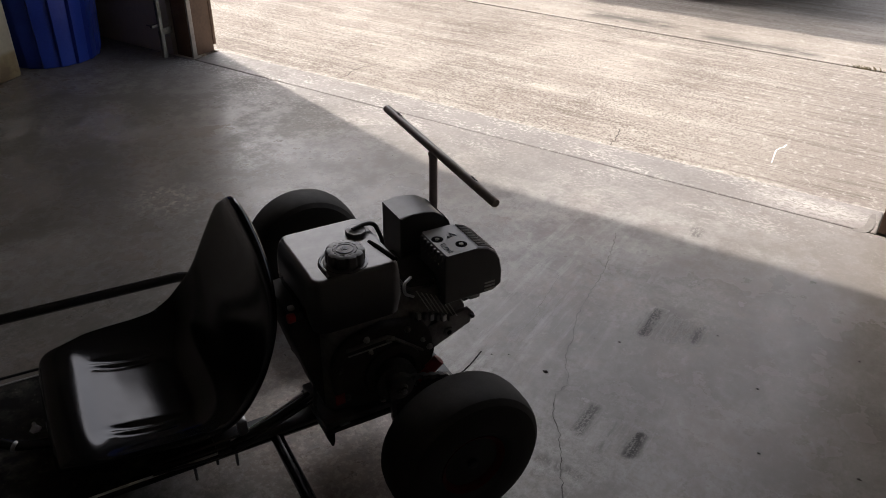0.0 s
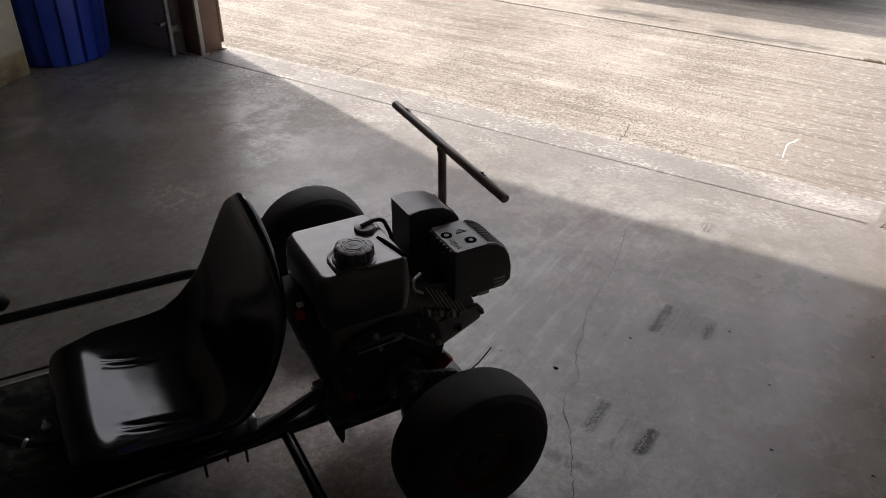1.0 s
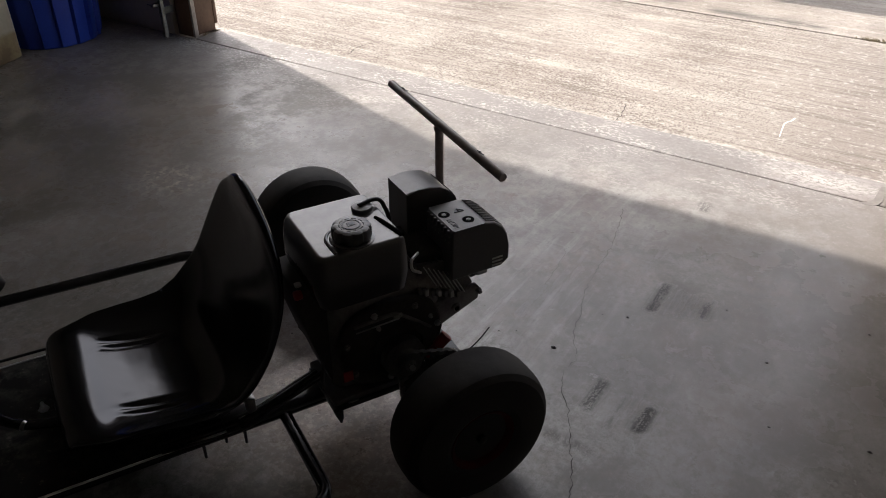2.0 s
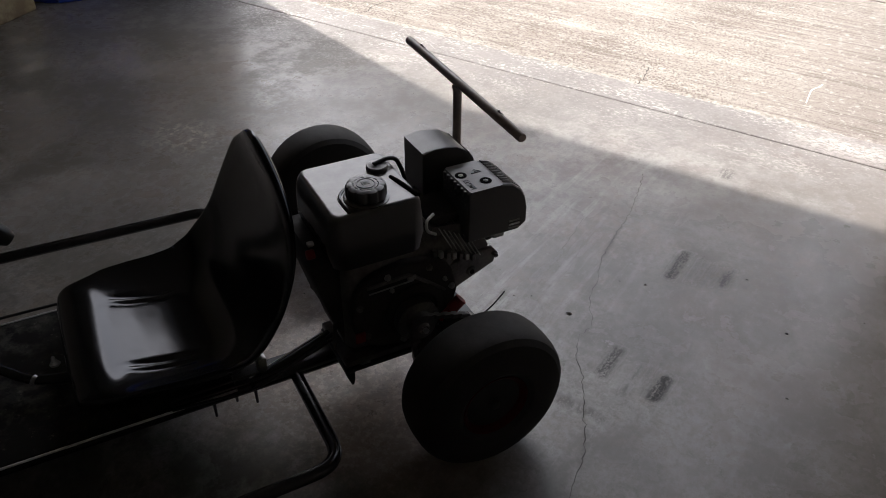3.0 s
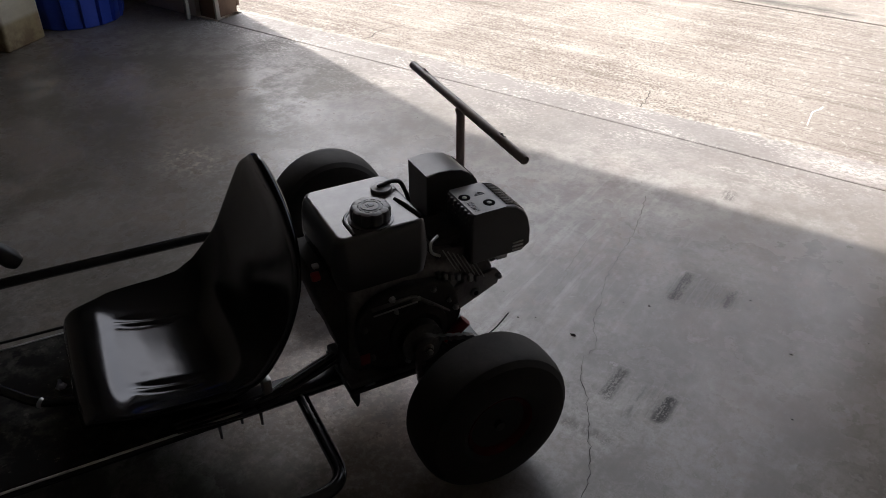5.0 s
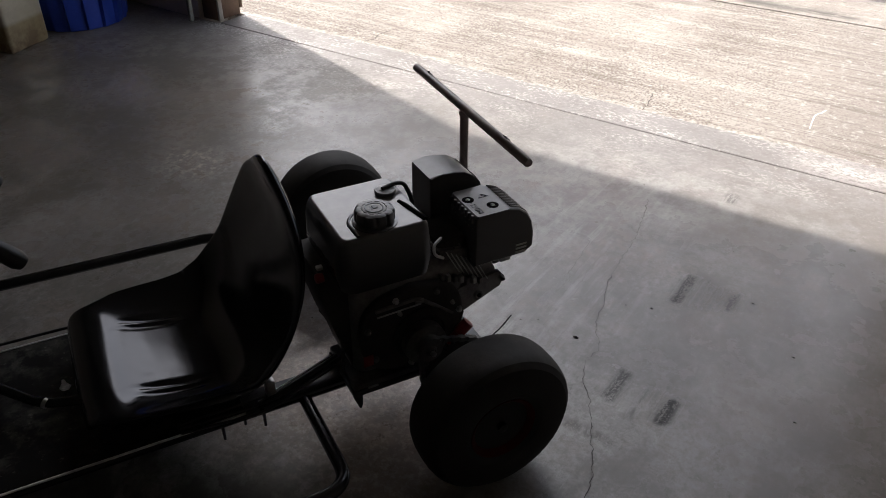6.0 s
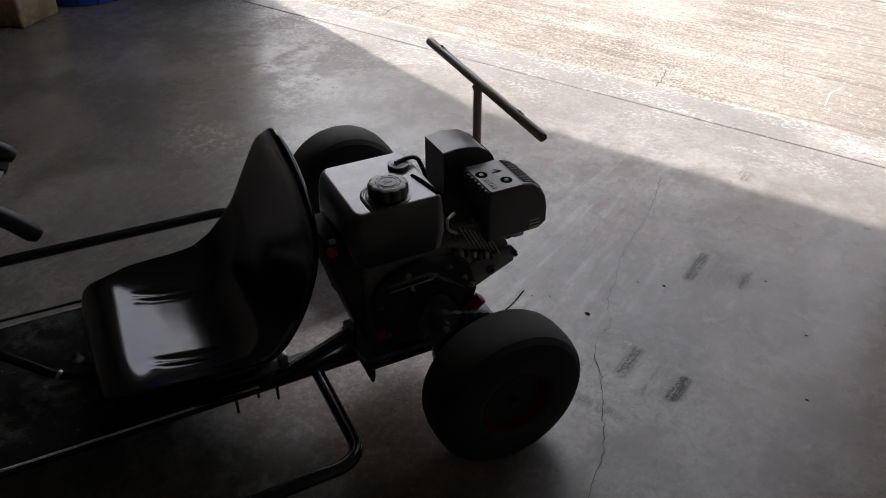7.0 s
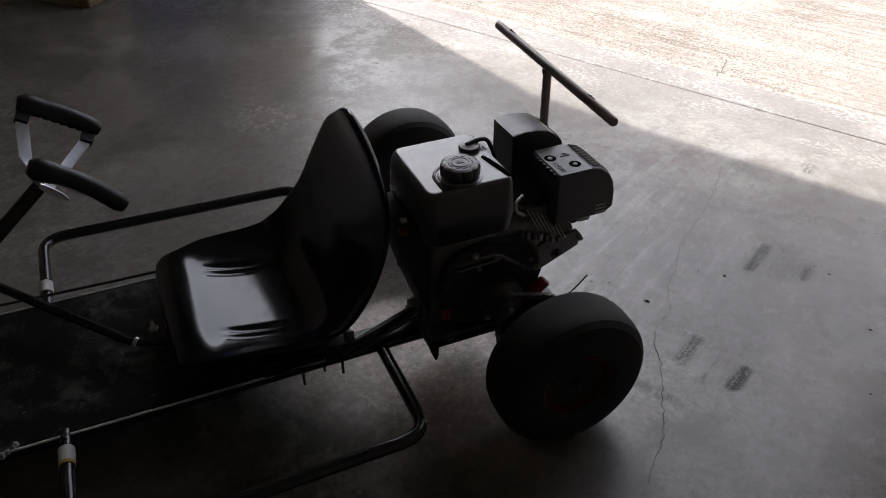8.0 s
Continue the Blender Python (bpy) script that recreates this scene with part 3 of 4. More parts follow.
def door_track(x, s):
    t = thing("door_track", "galvanised steel guide track beside the garage door", "door track", kind="structure")
    prof = [(0.0, 0.0), (0.045, 0.0), (0.045, 0.012), (0.042, 0.012), (0.042, 0.003), (0.003, 0.003), (0.003, 0.05), (0.04, 0.05), (0.04, 0.042),
            (0.043, 0.042), (0.043, 0.053), (0.0, 0.053)]
    part("rail", prism(B(), [(x - s * (0.088 + b * 0.35), -0.07 - a * 0.4) for a, b in prof], 0.01, 2.5, "z"), GALV, t)
    for z in (0.13, 0.75, 1.4):
        bm = box(B(), (min(x - s * 0.1075, x - s * 0.111), -0.085, z - 0.016), (max(x - s * 0.1075, x - s * 0.111), -0.003, z + 0.016))
        br = part("bracket", bm, GALV, t)
        part("bolt", bolt(B(), (x - s * 0.111, -0.06, z), "x", 0.007, -s * 0.014), STEEL, br, "shiny bolt head")
        part("bolt", bolt(B(), (x - s * 0.165, -0.003, z - 0.01), "y", 0.007, -0.012), STEEL, br, "shiny bolt head")
    part("latch", box(B(), (min(x - s * 0.100, x - s * 0.118), -0.122, 0.160), (max(x - s * 0.100, x - s * 0.118), -0.088, 0.174), 0.002), CAST, t, "small dark steel latch")
    part("latch_pin", tube(B(), [(x - s * 0.150, -0.112, 0.167), (x - s * 0.11, -0.112, 0.167)], 0.004, 8), CAST, t)
    return t


door_track(0.0, 1)
door_track(DOOR_W, -1)


# ---- outside ----
structure("ground", grid_sheet(-120, 120, 0.17, 240, -0.11, 24, 24), SOIL, "dry lawn and soil reaching to the horizon", "ground")
drive = thing("driveway", "sunlit broom-finished concrete driveway with pitted slabs", "driveway", kind="structure")
for k, (ya, yb) in enumerate(((0.181, 1.719), (1.737, 5.2), (5.212, 9.0))):
    for xa, xb in ((-3.6, 4.646), (4.656, 9.0)):
        part("slab", box(B(), (xa, ya, -0.13), (xb, yb, -0.008), 0.005), DRIVE, drive, smooth=0)
bm = B()
for a, b, w in (((2.650, 0.371), (2.642, 0.45), 0.004), ((2.642, 0.45), (2.638, 0.496), 0.005), ((2.638, 0.496), (2.645, 0.526), 0.006),
                ((2.645, 0.526), (2.655, 0.539), 0.006), ((2.655, 0.539), (2.660, 0.575), 0.006)):
    a, b = Vector((*a, -0.0065)), Vector((*b, -0.0065))
    q = (b - a).cross(Vector((0, 0, 1))).normalized() * w / 2
    bm.faces.new([bm.verts.new(p) for p in (a - q, a + q, b + q, b - q)])
structure("paint_mark", bm, CHALK, "short white paint mark on the driveway", "paint mark")


def crack(name, pts, width, z, label, seed):
    """A thin wandering dirt-filled crack."""
    rnd = random.Random(seed)
    line = []
    for a, b in zip(pts, pts[1:]):
        n = max(2, int(math.dist(a, b) / 0.012))
        for k in range(n):
            f = k / n
            line.append(Vector((a[0] + (b[0] - a[0]) * f + rnd.uniform(-0.0036, 0.0036), a[1] + (b[1] - a[1]) * f + rnd.uniform(-0.0036, 0.0036), z)))
    line.append(Vector((*pts[-1], z)))
    bm = B()
    rows = []
    for i, p in enumerate(line):
        d = line[min(i + 1, len(line) - 1)] - line[max(i - 1, 0)]
        q = d.cross(Vector((0, 0, 1))).normalized() * width * rnd.uniform(0.25, 0.8) * 0.7
        rows.append((bm.verts.new(p - q), bm.verts.new(p + q)))
    for a, b in zip(rows, rows[1:]):
        bm.faces.new((a[0], a[1], b[1], b[0]))
    return structure(name, bm, CRACK, label, "crack")


crack("floor_crack", [(2.372, -0.45), (2.376, -0.464), (2.418, -0.631), (2.432, -0.764), (2.448, -0.913), (2.48, -1.009), (2.495, -1.08), (2.545, -1.173),
                      (2.536, -1.215), (2.558, -1.28), (2.602, -1.336), (2.646, -1.424), (2.69, -1.51), (2.72, -1.64)], 0.0023, 0.0008,
      "thin wandering crack in the garage floor", 1)
crack("floor_crack", [(2.318, -0.74), (2.328, -0.781), (2.333, -0.83), (2.342, -0.873), (2.347, -0.937)], 0.0013, 0.0008, "short hairline crack in the garage floor", 2)
crack("driveway_crack", [(0.731, 0.19), (0.76, 0.24), (0.735, 0.31), (0.74, 0.375), (0.78, 0.46)], 0.005, -0.0065, "thin crack in the driveway slab", 3)
crack("driveway_crack", [(2.09, 0.19), (2.085, 0.26), (2.06, 0.36)], 0.004, -0.0065, "thin crack in the driveway slab", 4)


def crumbs():
    """Loose grit and leaf bits on the floor."""
    rnd = random.Random(8)
    bm = B()
    spots = [(2.482, -1.161, 0.011), (2.586, -0.955, 0.007), (2.926, -0.945, 0.006), (3.111, -0.705, 0.007), (3.172, -1.115, 0.007), (2.528, -0.977, 0.004),
             (2.788, -0.792, 0.005), (2.98, -1.153, 0.005), (2.339, -1.175, 0.004), (2.375, -1.152, 0.004)]
    spots += [(rnd.uniform(0.2, 3.6), rnd.uniform(-1.9, -0.3), rnd.uniform(0.0015, 0.004)) for _ in range(70)]
    spots += [(rnd.uniform(0.2, 3.0), rnd.uniform(0.2, 1.9), rnd.uniform(0.002, 0.005)) for _ in range(60)]
    for x, y, r in spots:
        z = -0.0075 if y > 0.18 else 0.0005
        a = rnd.uniform(0, 6.3)
        ring = [(x + r * math.cos(a + k) * rnd.uniform(0.5, 1.0), y + r * 0.6 * math.sin(a + k) * rnd.uniform(0.6, 1.0)) for k in (0, 1.2, 2.5, 3.7, 5.0)]
        low = [bm.verts.new((*p, z)) for p in ring]
        tip = bm.verts.new((x, y, z + r * 0.5))
        for i in range(5):
            bm.faces.new((low[i], low[(i + 1) % 5], tip))
    return tagged(part("grit", bm, CRACK, smooth=0), "scattered dark grit and leaf crumbs on the concrete", "grit", kind="stuff")


crumbs()


def weeds():
    rnd = random.Random(5)
    bm = B()
    for _ in range(110):
        x, y = rnd.gauss(2.77, 0.035), 1.728 + rnd.gauss(0, 0.012)
        a, h, lean = rnd.uniform(0, 6.3), rnd.uniform(0.006, 0.020), rnd.uniform(0.6, 2.0)
        d = Vector((math.cos(a), math.sin(a), 0))
        q = d.cross(Vector((0, 0, 1))) * 0.0018
        p0 = Vector((x, y, -0.012))
        p1 = p0 + d * h * lean * 0.5 + Vector((0, 0, h * 0.7))
        p2 = p0 + d * h * lean + Vector((0, 0, h * rnd.uniform(0.5, 1.0)))
        vs = [bm.verts.new(p) for p in (p0 - q, p0 + q, p1 + q, p1 - q, p2)]
        bm.faces.new(vs[:4])
        bm.faces.new((vs[3], vs[2], vs[4]))
    return tagged(part("weeds", bm, STRAW, smooth=0), "dry brown weeds growing in the driveway joint", "weeds", kind="stuff")


weeds()


# ---- things by the wall ----
def barrel():
    """A fluted plastic waste bin, wider at the top."""
    t = thing("waste_bin", "large blue fluted plastic waste bin by the wall", "bin", pose(-0.60, -0.335, 0))
    bm = B()
    n, rings = 170, []
    for z, r, f in ((0.0, 0.19, 0.3), (0.004, 0.2, 0.6), (0.03, 0.206, 1), (0.35, 0.228, 1), (0.62, 0.246, 1), (0.66, 0.25, 0.2), (0.66, 0.232, 0), (0.02, 0.185, 0)):
        ring = []
        for k in range(n):
            a = 2 * math.pi * k / n
            q = r + 0.016 - 0.018 * f * ((17 * a / (2 * math.pi) + 0.2) % 1.0)
            ring.append((q * math.cos(a), q * math.sin(a), z))
        rings.append(ring)
    part("body", skin(bm, rings), BLUE, t, smooth=32)
    part("rim", lathe(B(), [(0.238, 0.66), (0.268, 0.661), (0.272, 0.68), (0.27, 0.70), (0.24, 0.70)], (0, 0, 0), "z", 64), BLUE, t)
    return t


def jerry_can():
    t = thing("plastic_can", "cream half-clear plastic can, part full, on the floor", "can", pose(-0.572, -0.751, 0, 0, 0, 16.4))
    bm = box(B(), (-0.155, -0.115, 0.0), (0.155, 0.115, 0.38), 0.016, 4)
    part("body", bm, CAN, t, smooth=60)
    part("grip", tube(B(), rounded([(-0.09, 0, 0.375), (-0.08, 0, 0.425), (0.05, 0, 0.425), (0.06, 0, 0.375)], 0.02), 0.012, 10), CAN, t)
    part("cap", lathe(B(), [(0.02, 0.375), (0.024, 0.38), (0.024, 0.405), (0.018, 0.41)], (0.11, 0, 0), "z", 24), RED, t, "red screw cap")
    return t


barrel()
jerry_can()


# ---- the parked van outside ----
def parked_van():
    car = thing("van", "dark grey van parked across the driveway", "van", pose(-1.85, 2.46, -0.008, 0, 0, 1.0))
    W = 1.8
    low = [(0.05, 0.34), (0.0, 0.55), (0.06, 0.86), (0.75, 1.0), (4.36, 1.02), (4.42, 0.7), (4.40, 0.34), (4.0, 0.27), (0.45, 0.27)]
    part("body", prism(B(), low, 0.0, W, "y", 0.05, 4), CARPAINT, car)
    cabin = [(0.70, 0.98), (1.25, 1.78), (1.55, 1.93), (4.22, 1.95), (4.35, 1.0)]
    bm = B()
    skin(bm, [[(x, 0.03 + (z - 0.98) * 0.05, z) for x, z in cabin], [(x, W - 0.03 - (z - 0.98) * 0.05, z) for x, z in cabin]])
    bmesh.ops.bevel(bm, geom=bm.edges[:], offset=0.04, segments=3, affect="EDGES")
    part("roof", bm, CARPAINT, car)
    for y, s in ((0.022, 1), (W - 0.022, -1)):
        for pane in ([(0.98, 1.06), (1.40, 1.66), (1.95, 1.68), (1.95, 1.06)], [(2.05, 1.06), (2.05, 1.68), (3.0, 1.68), (3.0, 1.06)], [(3.1, 1.06), (3.1, 1.68), (4.10, 1.66), (4.18, 1.06)]):
            bm = B()
            skin(bm, [[(x, y + s * ((z - 0.98) * 0.05 + d), z) for x, z in pane] for d in (0.0, 0.03)])
            part("window", bm, CARGLASS, car)
    tyre = [(0.19, -0.09), (0.27, -0.10), (0.305, -0.08), (0.315, -0.05), (0.315, 0.05), (0.305, 0.08), (0.27, 0.10), (0.19, 0.09)]
    rim = [(0.02, -0.075), (0.06, -0.075), (0.15, -0.05), (0.19, -0.085), (0.195, 0.0), (0.19, 0.085), (0.15, 0.05), (0.02, 0.05)]
    for x in (0.85, 3.45):
        for y in (0.085, W - 0.085):
            w = part("wheel", lathe(B(), tyre, (0, 0, 0), "y", 40), RUBBER, car, at=(x, y, 0.315))
            part("rim", lathe(B(), rim, (0, 0, 0), "y", 32), GALV, w, "grey alloy rim")
    for y in (0.12, W - 0.42):
        part("headlight", box(B(), (-0.015, y, 0.62), (0.10, y + 0.30, 0.74), 0.02), LAMP, car)
        part("tail_light", box(B(), (4.32, y, 0.68), (4.405, y + 0.30, 0.84), 0.02), RED, car)
    return car


parked_van()

# ---- the kart ----
KART = pose(2.1496, -1.4149, 0, 0, 0, -118.648)
kart = thing("go_kart", "black home-built kart with a petrol engine and bucket seat", "go-kart", KART)

RAIL, RAIL_Z, RAIL_R = {1: 0.170, -1: -0.210}, 0.108, 0.0125
WHEEL_R, WHEEL_Y = 0.152, 0.415

# frame
for s in (1, -1):
    part("frame_rail", tube(B(), rounded([(-0.06, RAIL[s], RAIL_Z), (1.16, RAIL[s], RAIL_Z), (1.34, RAIL[s] * 0.4, RAIL_Z)], 0.06), RAIL_R, 12), TUBE, kart)
for x in (-0.05, 0.09, 0.41, 0.64, 1.1):
    part("cross_tube", tube(B(), [(x, RAIL[-1], RAIL_Z), (x, RAIL[1], RAIL_Z)], 0.011, 10), TUBE, kart)
bm = box(B(), (0.39, -0.219, RAIL_Z + 0.012), (1.22, 0.180, RAIL_Z + 0.0155), 0.001, 1)
part("floor_pan", bm, PAN, kart, "dusty black sheet-metal floor pan")
for s in (1, -1):
    y = RAIL[s] + s * (0.0125 + 0.002 * s)
    # the highlight along the pan's edge, as a pale line
    part("pan_lip", tube(B(), [(0.40, y, RAIL_Z + 0.0145), (1.21, y, RAIL_Z + 0.0155)], 0.0024, 8), GLINT, kart, "floor pan edge painted as a pale highlight line")
for x, d in ((0.365, 0.042), (0.402, 0.022), (0.445, 0.042)):
    part("bolt", tube(B(), [(x, 0.175, RAIL_Z + 0.012), (x, 0.175, RAIL_Z - d)], [0.004, 0.0028], 8), BLACK, kart)
part("pan_bolt", bolt(bolt(B(), (0.697, -0.045, RAIL_Z + 0.0165), "z", 0.0075, 0.007), (0.697, -0.045, RAIL_Z + 0.0235), "z", 0.004, 0.010), CHROME, kart, "shiny bolt standing on the pan")
for x in (0.955, 0.968, 0.976):
    part("pan_bolt", bolt(B(), (x, 0.175 + (x - 0.955), RAIL_Z + 0.0165), "z", 0.004, 0.006), STEEL, kart, "shiny bolt standing on the pan")

# side bars
for s in (1, -1):
    xb = 0.887 - s * 0.010
    xa = 0.2845
    line = rounded([(xa, RAIL[s], RAIL_Z + 0.004), (xa, s * 0.443 - 0.009, 0.125 - 0.005 * s), (xb, s * 0.456 - 0.013, 0.125 - 0.005 * s), (xb, RAIL[s], RAIL_Z + 0.006)], 0.055, 7)
    bar = part("side_bar", tube(B(), line, 0.0125, 14), TUBE, kart, "bent glossy black side bar")
    part("tape_wrap", tube(B(), [(xb, s * 0.2575 - 0.025 - 0.02 * s, 0.1163 - 0.0013 * s), (xb, s * 0.292 - 0.025 - 0.02 * s, 0.1183 - 0.002 * s)], 0.0145, 14), TAPE, bar, "white tape wrapped round the tube")
    if s == 1:
        part("yellow_band", tube(B(), [(xb, 0.2472, 0.1164), (xb, 0.2530, 0.1166)], 0.0139, 14), YELLOW, bar, "narrow yellow band")

# braces and cables between the seat and the engine
part("brace", tube(B(), [(0.375, 0.185, 0.125), (0.20, 0.150, 0.158)], 0.009, 10), TUBE, kart)
part("brace", tube(B(), [(0.38, -0.185, 0.125), (0.20, -0.150, 0.158)], 0.009, 10), TUBE, kart)
# a pale line for the highlight on top of the brace
part("brace_highlight", tube(B(), [(0.372, 0.176, 0.1345), (0.212, 0.148, 0.1655)], 0.0016, 8), GLINT, kart, "pale highlight line painted along the brace")
part("support_plate", box(B(), (0.19, 0.135, 0.1215), (0.40, 0.192, 0.130), 0.002), BLACK, kart)
part("seat_mount", box(B(), (0.335, 0.150, 0.115), (0.352, 0.178, 0.172), 0.003), STEEL, kart, "small bare steel seat bracket")
for k, (dy, dz) in enumerate(((0.0, 0.0), (0.012, -0.012), (-0.012, 0.006))):
    line = rounded([(0.52, 0.175 + dy, 0.128), (0.36, 0.188 + dy, 0.135 + dz), (0.28, 0.176 + dy, 0.136 - dz), (0.195, 0.165, 0.165 + dz)], 0.05, 4)
    part("control_cable", tube(B(), line, 0.0026, 8), HOSE, kart)
part("control_cable", tube(B(), rounded([(1.1, -0.236, 0.14), (0.80, -0.224, 0.138), (0.6, -0.215, 0.142), (0.42, -0.20, 0.13)], 0.1, 4), 0.0032, 8), HOSE, kart)
part("foot_lever", tube(B(), rounded([(1.06, -0.31, 0.21), (0.736, 0.025, 0.158), (0.672, 0.036, 0.15), (0.62, 0.035, 0.128)], 0.03, 5), 0.0095, 12), TUBE, kart, "bent black control rod over the pan")

part("rod_clamp", tube(B(), [(0.728, 0.0275, 0.157), (0.733, 0.0230, 0.159)], 0.0102, 12), STEEL, kart, "bright steel clamp on the rod")


# seat
def seat_point(row, v, up):
    """A point of the shell: v from -1 to 1 across, up from -1 to 1 through its thickness."""
    (x, z, w, th, rise, curl, mid), n = row
    return Vector((x, mid + w * v, z)) + n * (rise * abs(v) ** curl + up * th / 2)


def seat_shell():
    # x, z, half width, thickness, how far the sides stand up, how sharply they do, and a slight bend to one side
    rows = [(0.656, 0.160, 0.130, 0.012, 0.0, 5, 0), (0.659, 0.174, 0.154, 0.028, 0.004, 5, 0), (0.647, 0.188, 0.176, 0.036, 0.010, 5, 0), (0.617, 0.184, 0.190, 0.040, 0.018, 5, 0),
            (0.582, 0.1725, 0.201, 0.040, 0.034, 5, 0), (0.525, 0.158, 0.205, 0.040, 0.050, 5, 0), (0.46, 0.1455, 0.209, 0.045, 0.061, 5, 0), (0.401, 0.1473, 0.215, 0.048, 0.064, 4.6, 0),
            (0.357, 0.176, 0.226, 0.043, 0.055, 4, 0), (0.328, 0.221, 0.236, 0.038, 0.036, 3.4, 0), (0.303, 0.274, 0.236, 0.032, 0.021, 2.9, 0), (0.282, 0.334, 0.234, 0.028, 0.0135, 2.5, 0.003),
            (0.263, 0.397, 0.219, 0.026, 0.009, 2.4, 0.006), (0.250, 0.450, 0.182, 0.026, 0.008, 2.4, 0.003), (0.248, 0.489, 0.122, 0.025, 0.005, 2.4, -0.003), (0.254, 0.522, 0.062, 0.021, 0.002, 2.4, -0.008),
            (0.259, 0.537, 0.018, 0.012, 0.0, 2.4, -0.011)]
    # finer rows by a smooth curve through the given ones
    fine = []
    for i in range(len(rows) - 1):
        p0, p1, p2, p3 = (rows[min(max(i + k, 0), len(rows) - 1)] for k in (-1, 0, 1, 2))
        for k in range(6):
            t = k / 6
            fine.append(tuple(0.5 * (2 * b + (c - a) * t + (2 * a - 5 * b + 4 * c - d) * t * t + (3 * b - a - 3 * c + d) * t ** 3) for a, b, c, d in zip(p0, p1, p2, p3)))
    fine.append(rows[-1])
    rings, m = [], 220
    for i, r in enumerate(fine):
        a, b = fine[max(i - 1, 0)], fine[min(i + 1, len(fine) - 1)]
        d = Vector((b[0] - a[0], 0, b[1] - a[1])).normalized()
        n = Vector((-d.z, 0, d.x)) * -1
        n = n if i < 6 or n.x > -0.2 else n
        row = (r, n)
        ring = []
        for k in range(m):
            q = 2 * math.pi * k / m
            c, s = math.cos(q), math.sin(q)
            v = math.copysign(abs(c) ** 0.7, c)
            up = math.copysign(abs(s) ** 0.75, s)
            p = seat_point(row, v, up)
            # pressed creases along both sides of the pan
            if up > 0 and 0.445 < r[0] < 0.585 and r[1] < 0.21:
                for yc in (0.098, 0.120):
                    f = math.exp(-((abs(p.y) - yc) / 0.0062) ** 2) * math.sin(math.pi * (r[0] - 0.445) / 0.14)
                    p -= n * 0.0065 * f
            ring.append(p)
        rings.append(ring)
    return skin(B(), rings)


seat = part("seat", seat_shell(), VINYL, kart, "glossy black bucket seat", 170)

# wheels
TYRE = [(0.064, -0.040), (0.066, -0.049), (0.078, -0.0565), (0.100, -0.0600), (0.120, -0.0575), (0.134, -0.0520), (0.1440, -0.0430), (0.1482, -0.0350), (0.1512, -0.0200), (0.152, 0.0),
        (0.1512, 0.0200), (0.1482, 0.0350), (0.1440, 0.0430), (0.134, 0.0520), (0.120, 0.0575), (0.100, 0.0600), (0.078, 0.0565), (0.066, 0.049), (0.064, 0.040)]
RIM = [(0.052, -0.030), (0.056, -0.044), (0.066, -0.0515), (0.0675, -0.047), (0.0665, -0.036), (0.0665, 0.036), (0.0675, 0.047), (0.066, 0.0515), (0.056, 0.044), (0.052, 0.030), (0.0515, 0.0)]
DISC = [(0.014, -0.006), (0.034, -0.008), (0.0525, -0.003), (0.0525, 0.003), (0.034, 0.008), (0.014, 0.006)]
for s in (1, -1):
    w = part("rear_wheel", lathe(B(), TYRE, n=72), RUBBER, kart, "wide worn slick tyre on a dark rim", 19, (0, s * WHEEL_Y, WHEEL_R))
    part("rim", skin(B(), [[(r * math.cos(2 * math.pi * k / 40), y, r * math.sin(2 * math.pi * k / 40)) for k in range(40)] for r, y in RIM + RIM[:1]], caps=False), REDRIM, w, "dull red steel rim")
    part("wheel_disc", lathe(B(), DISC, n=40), BLACK, w, "black wheel centre")
    part("hub", lathe(B(), [(0.022, -0.03 * s), (0.022, 0.03 * s), (0.014, 0.036 * s), (0.009, 0.036 * s), (0.009, 0.050 * s), (0.004, 0.052 * s)], n=24), SOOT, w, "dark oily hub and axle end")
    for k in range(4):
        a = k * math.pi / 2 + 0.4
        part("wheel_nut", bolt(B(), (0.036 * math.cos(a), 0.008 * s, 0.036 * math.sin(a)), "y", 0.005, 0.01 * s), CAST, w)
    part("valve_stem", tube(B(), [(0.046, 0.010 * s, -0.012), (0.047, 0.034 * s, -0.012)], 0.0032, 8), HOSE, w)
part("axle", tube(B(), [(0, -WHEEL_Y + 0.01, WHEEL_R), (0, WHEEL_Y - 0.01, WHEEL_R)], 0.0125, 14), STEEL, kart, "bare steel rear axle")
for s in (1, -1):
    bm = box(B(), (-0.03, RAIL[s] - 0.011, RAIL_Z), (0.03, RAIL[s] + 0.011, WHEEL_R + 0.028), 0.006)
    part("axle_bearing", bm, CAST, kart)

# chain drive
SPR_Y, CL, SP = 0.285, (0.060, 0.228), (0.0, WHEEL_R)
bm = B()
n = 44
outline = []
for k in range(n * 2):
    a, q = math.pi * k / n, (0.073, 0.068)[k % 2]
    outline.append((SP[0] + q * math.cos(a), SP[1] + q * math.sin(a)))
part("sprocket", prism(bm, outline, SPR_Y - 0.002, SPR_Y + 0.002), SOOT, kart, "dark toothed steel sprocket", 0)
part("clutch", lathe(B(), [(0.012, 0.245), (0.040, 0.247), (0.043, 0.252), (0.043, 0.272), (0.026, 0.276), (0.026, 0.292), (0.012, 0.294), (0.008, 0.30)], (CL[0], 0, CL[1]), n=32), CAST, kart, "small round centrifugal clutch")
part("clutch_bolt", bolt(B(), (CL[0], 0.298, CL[1]), "y", 0.006, 0.008), STEEL, kart)


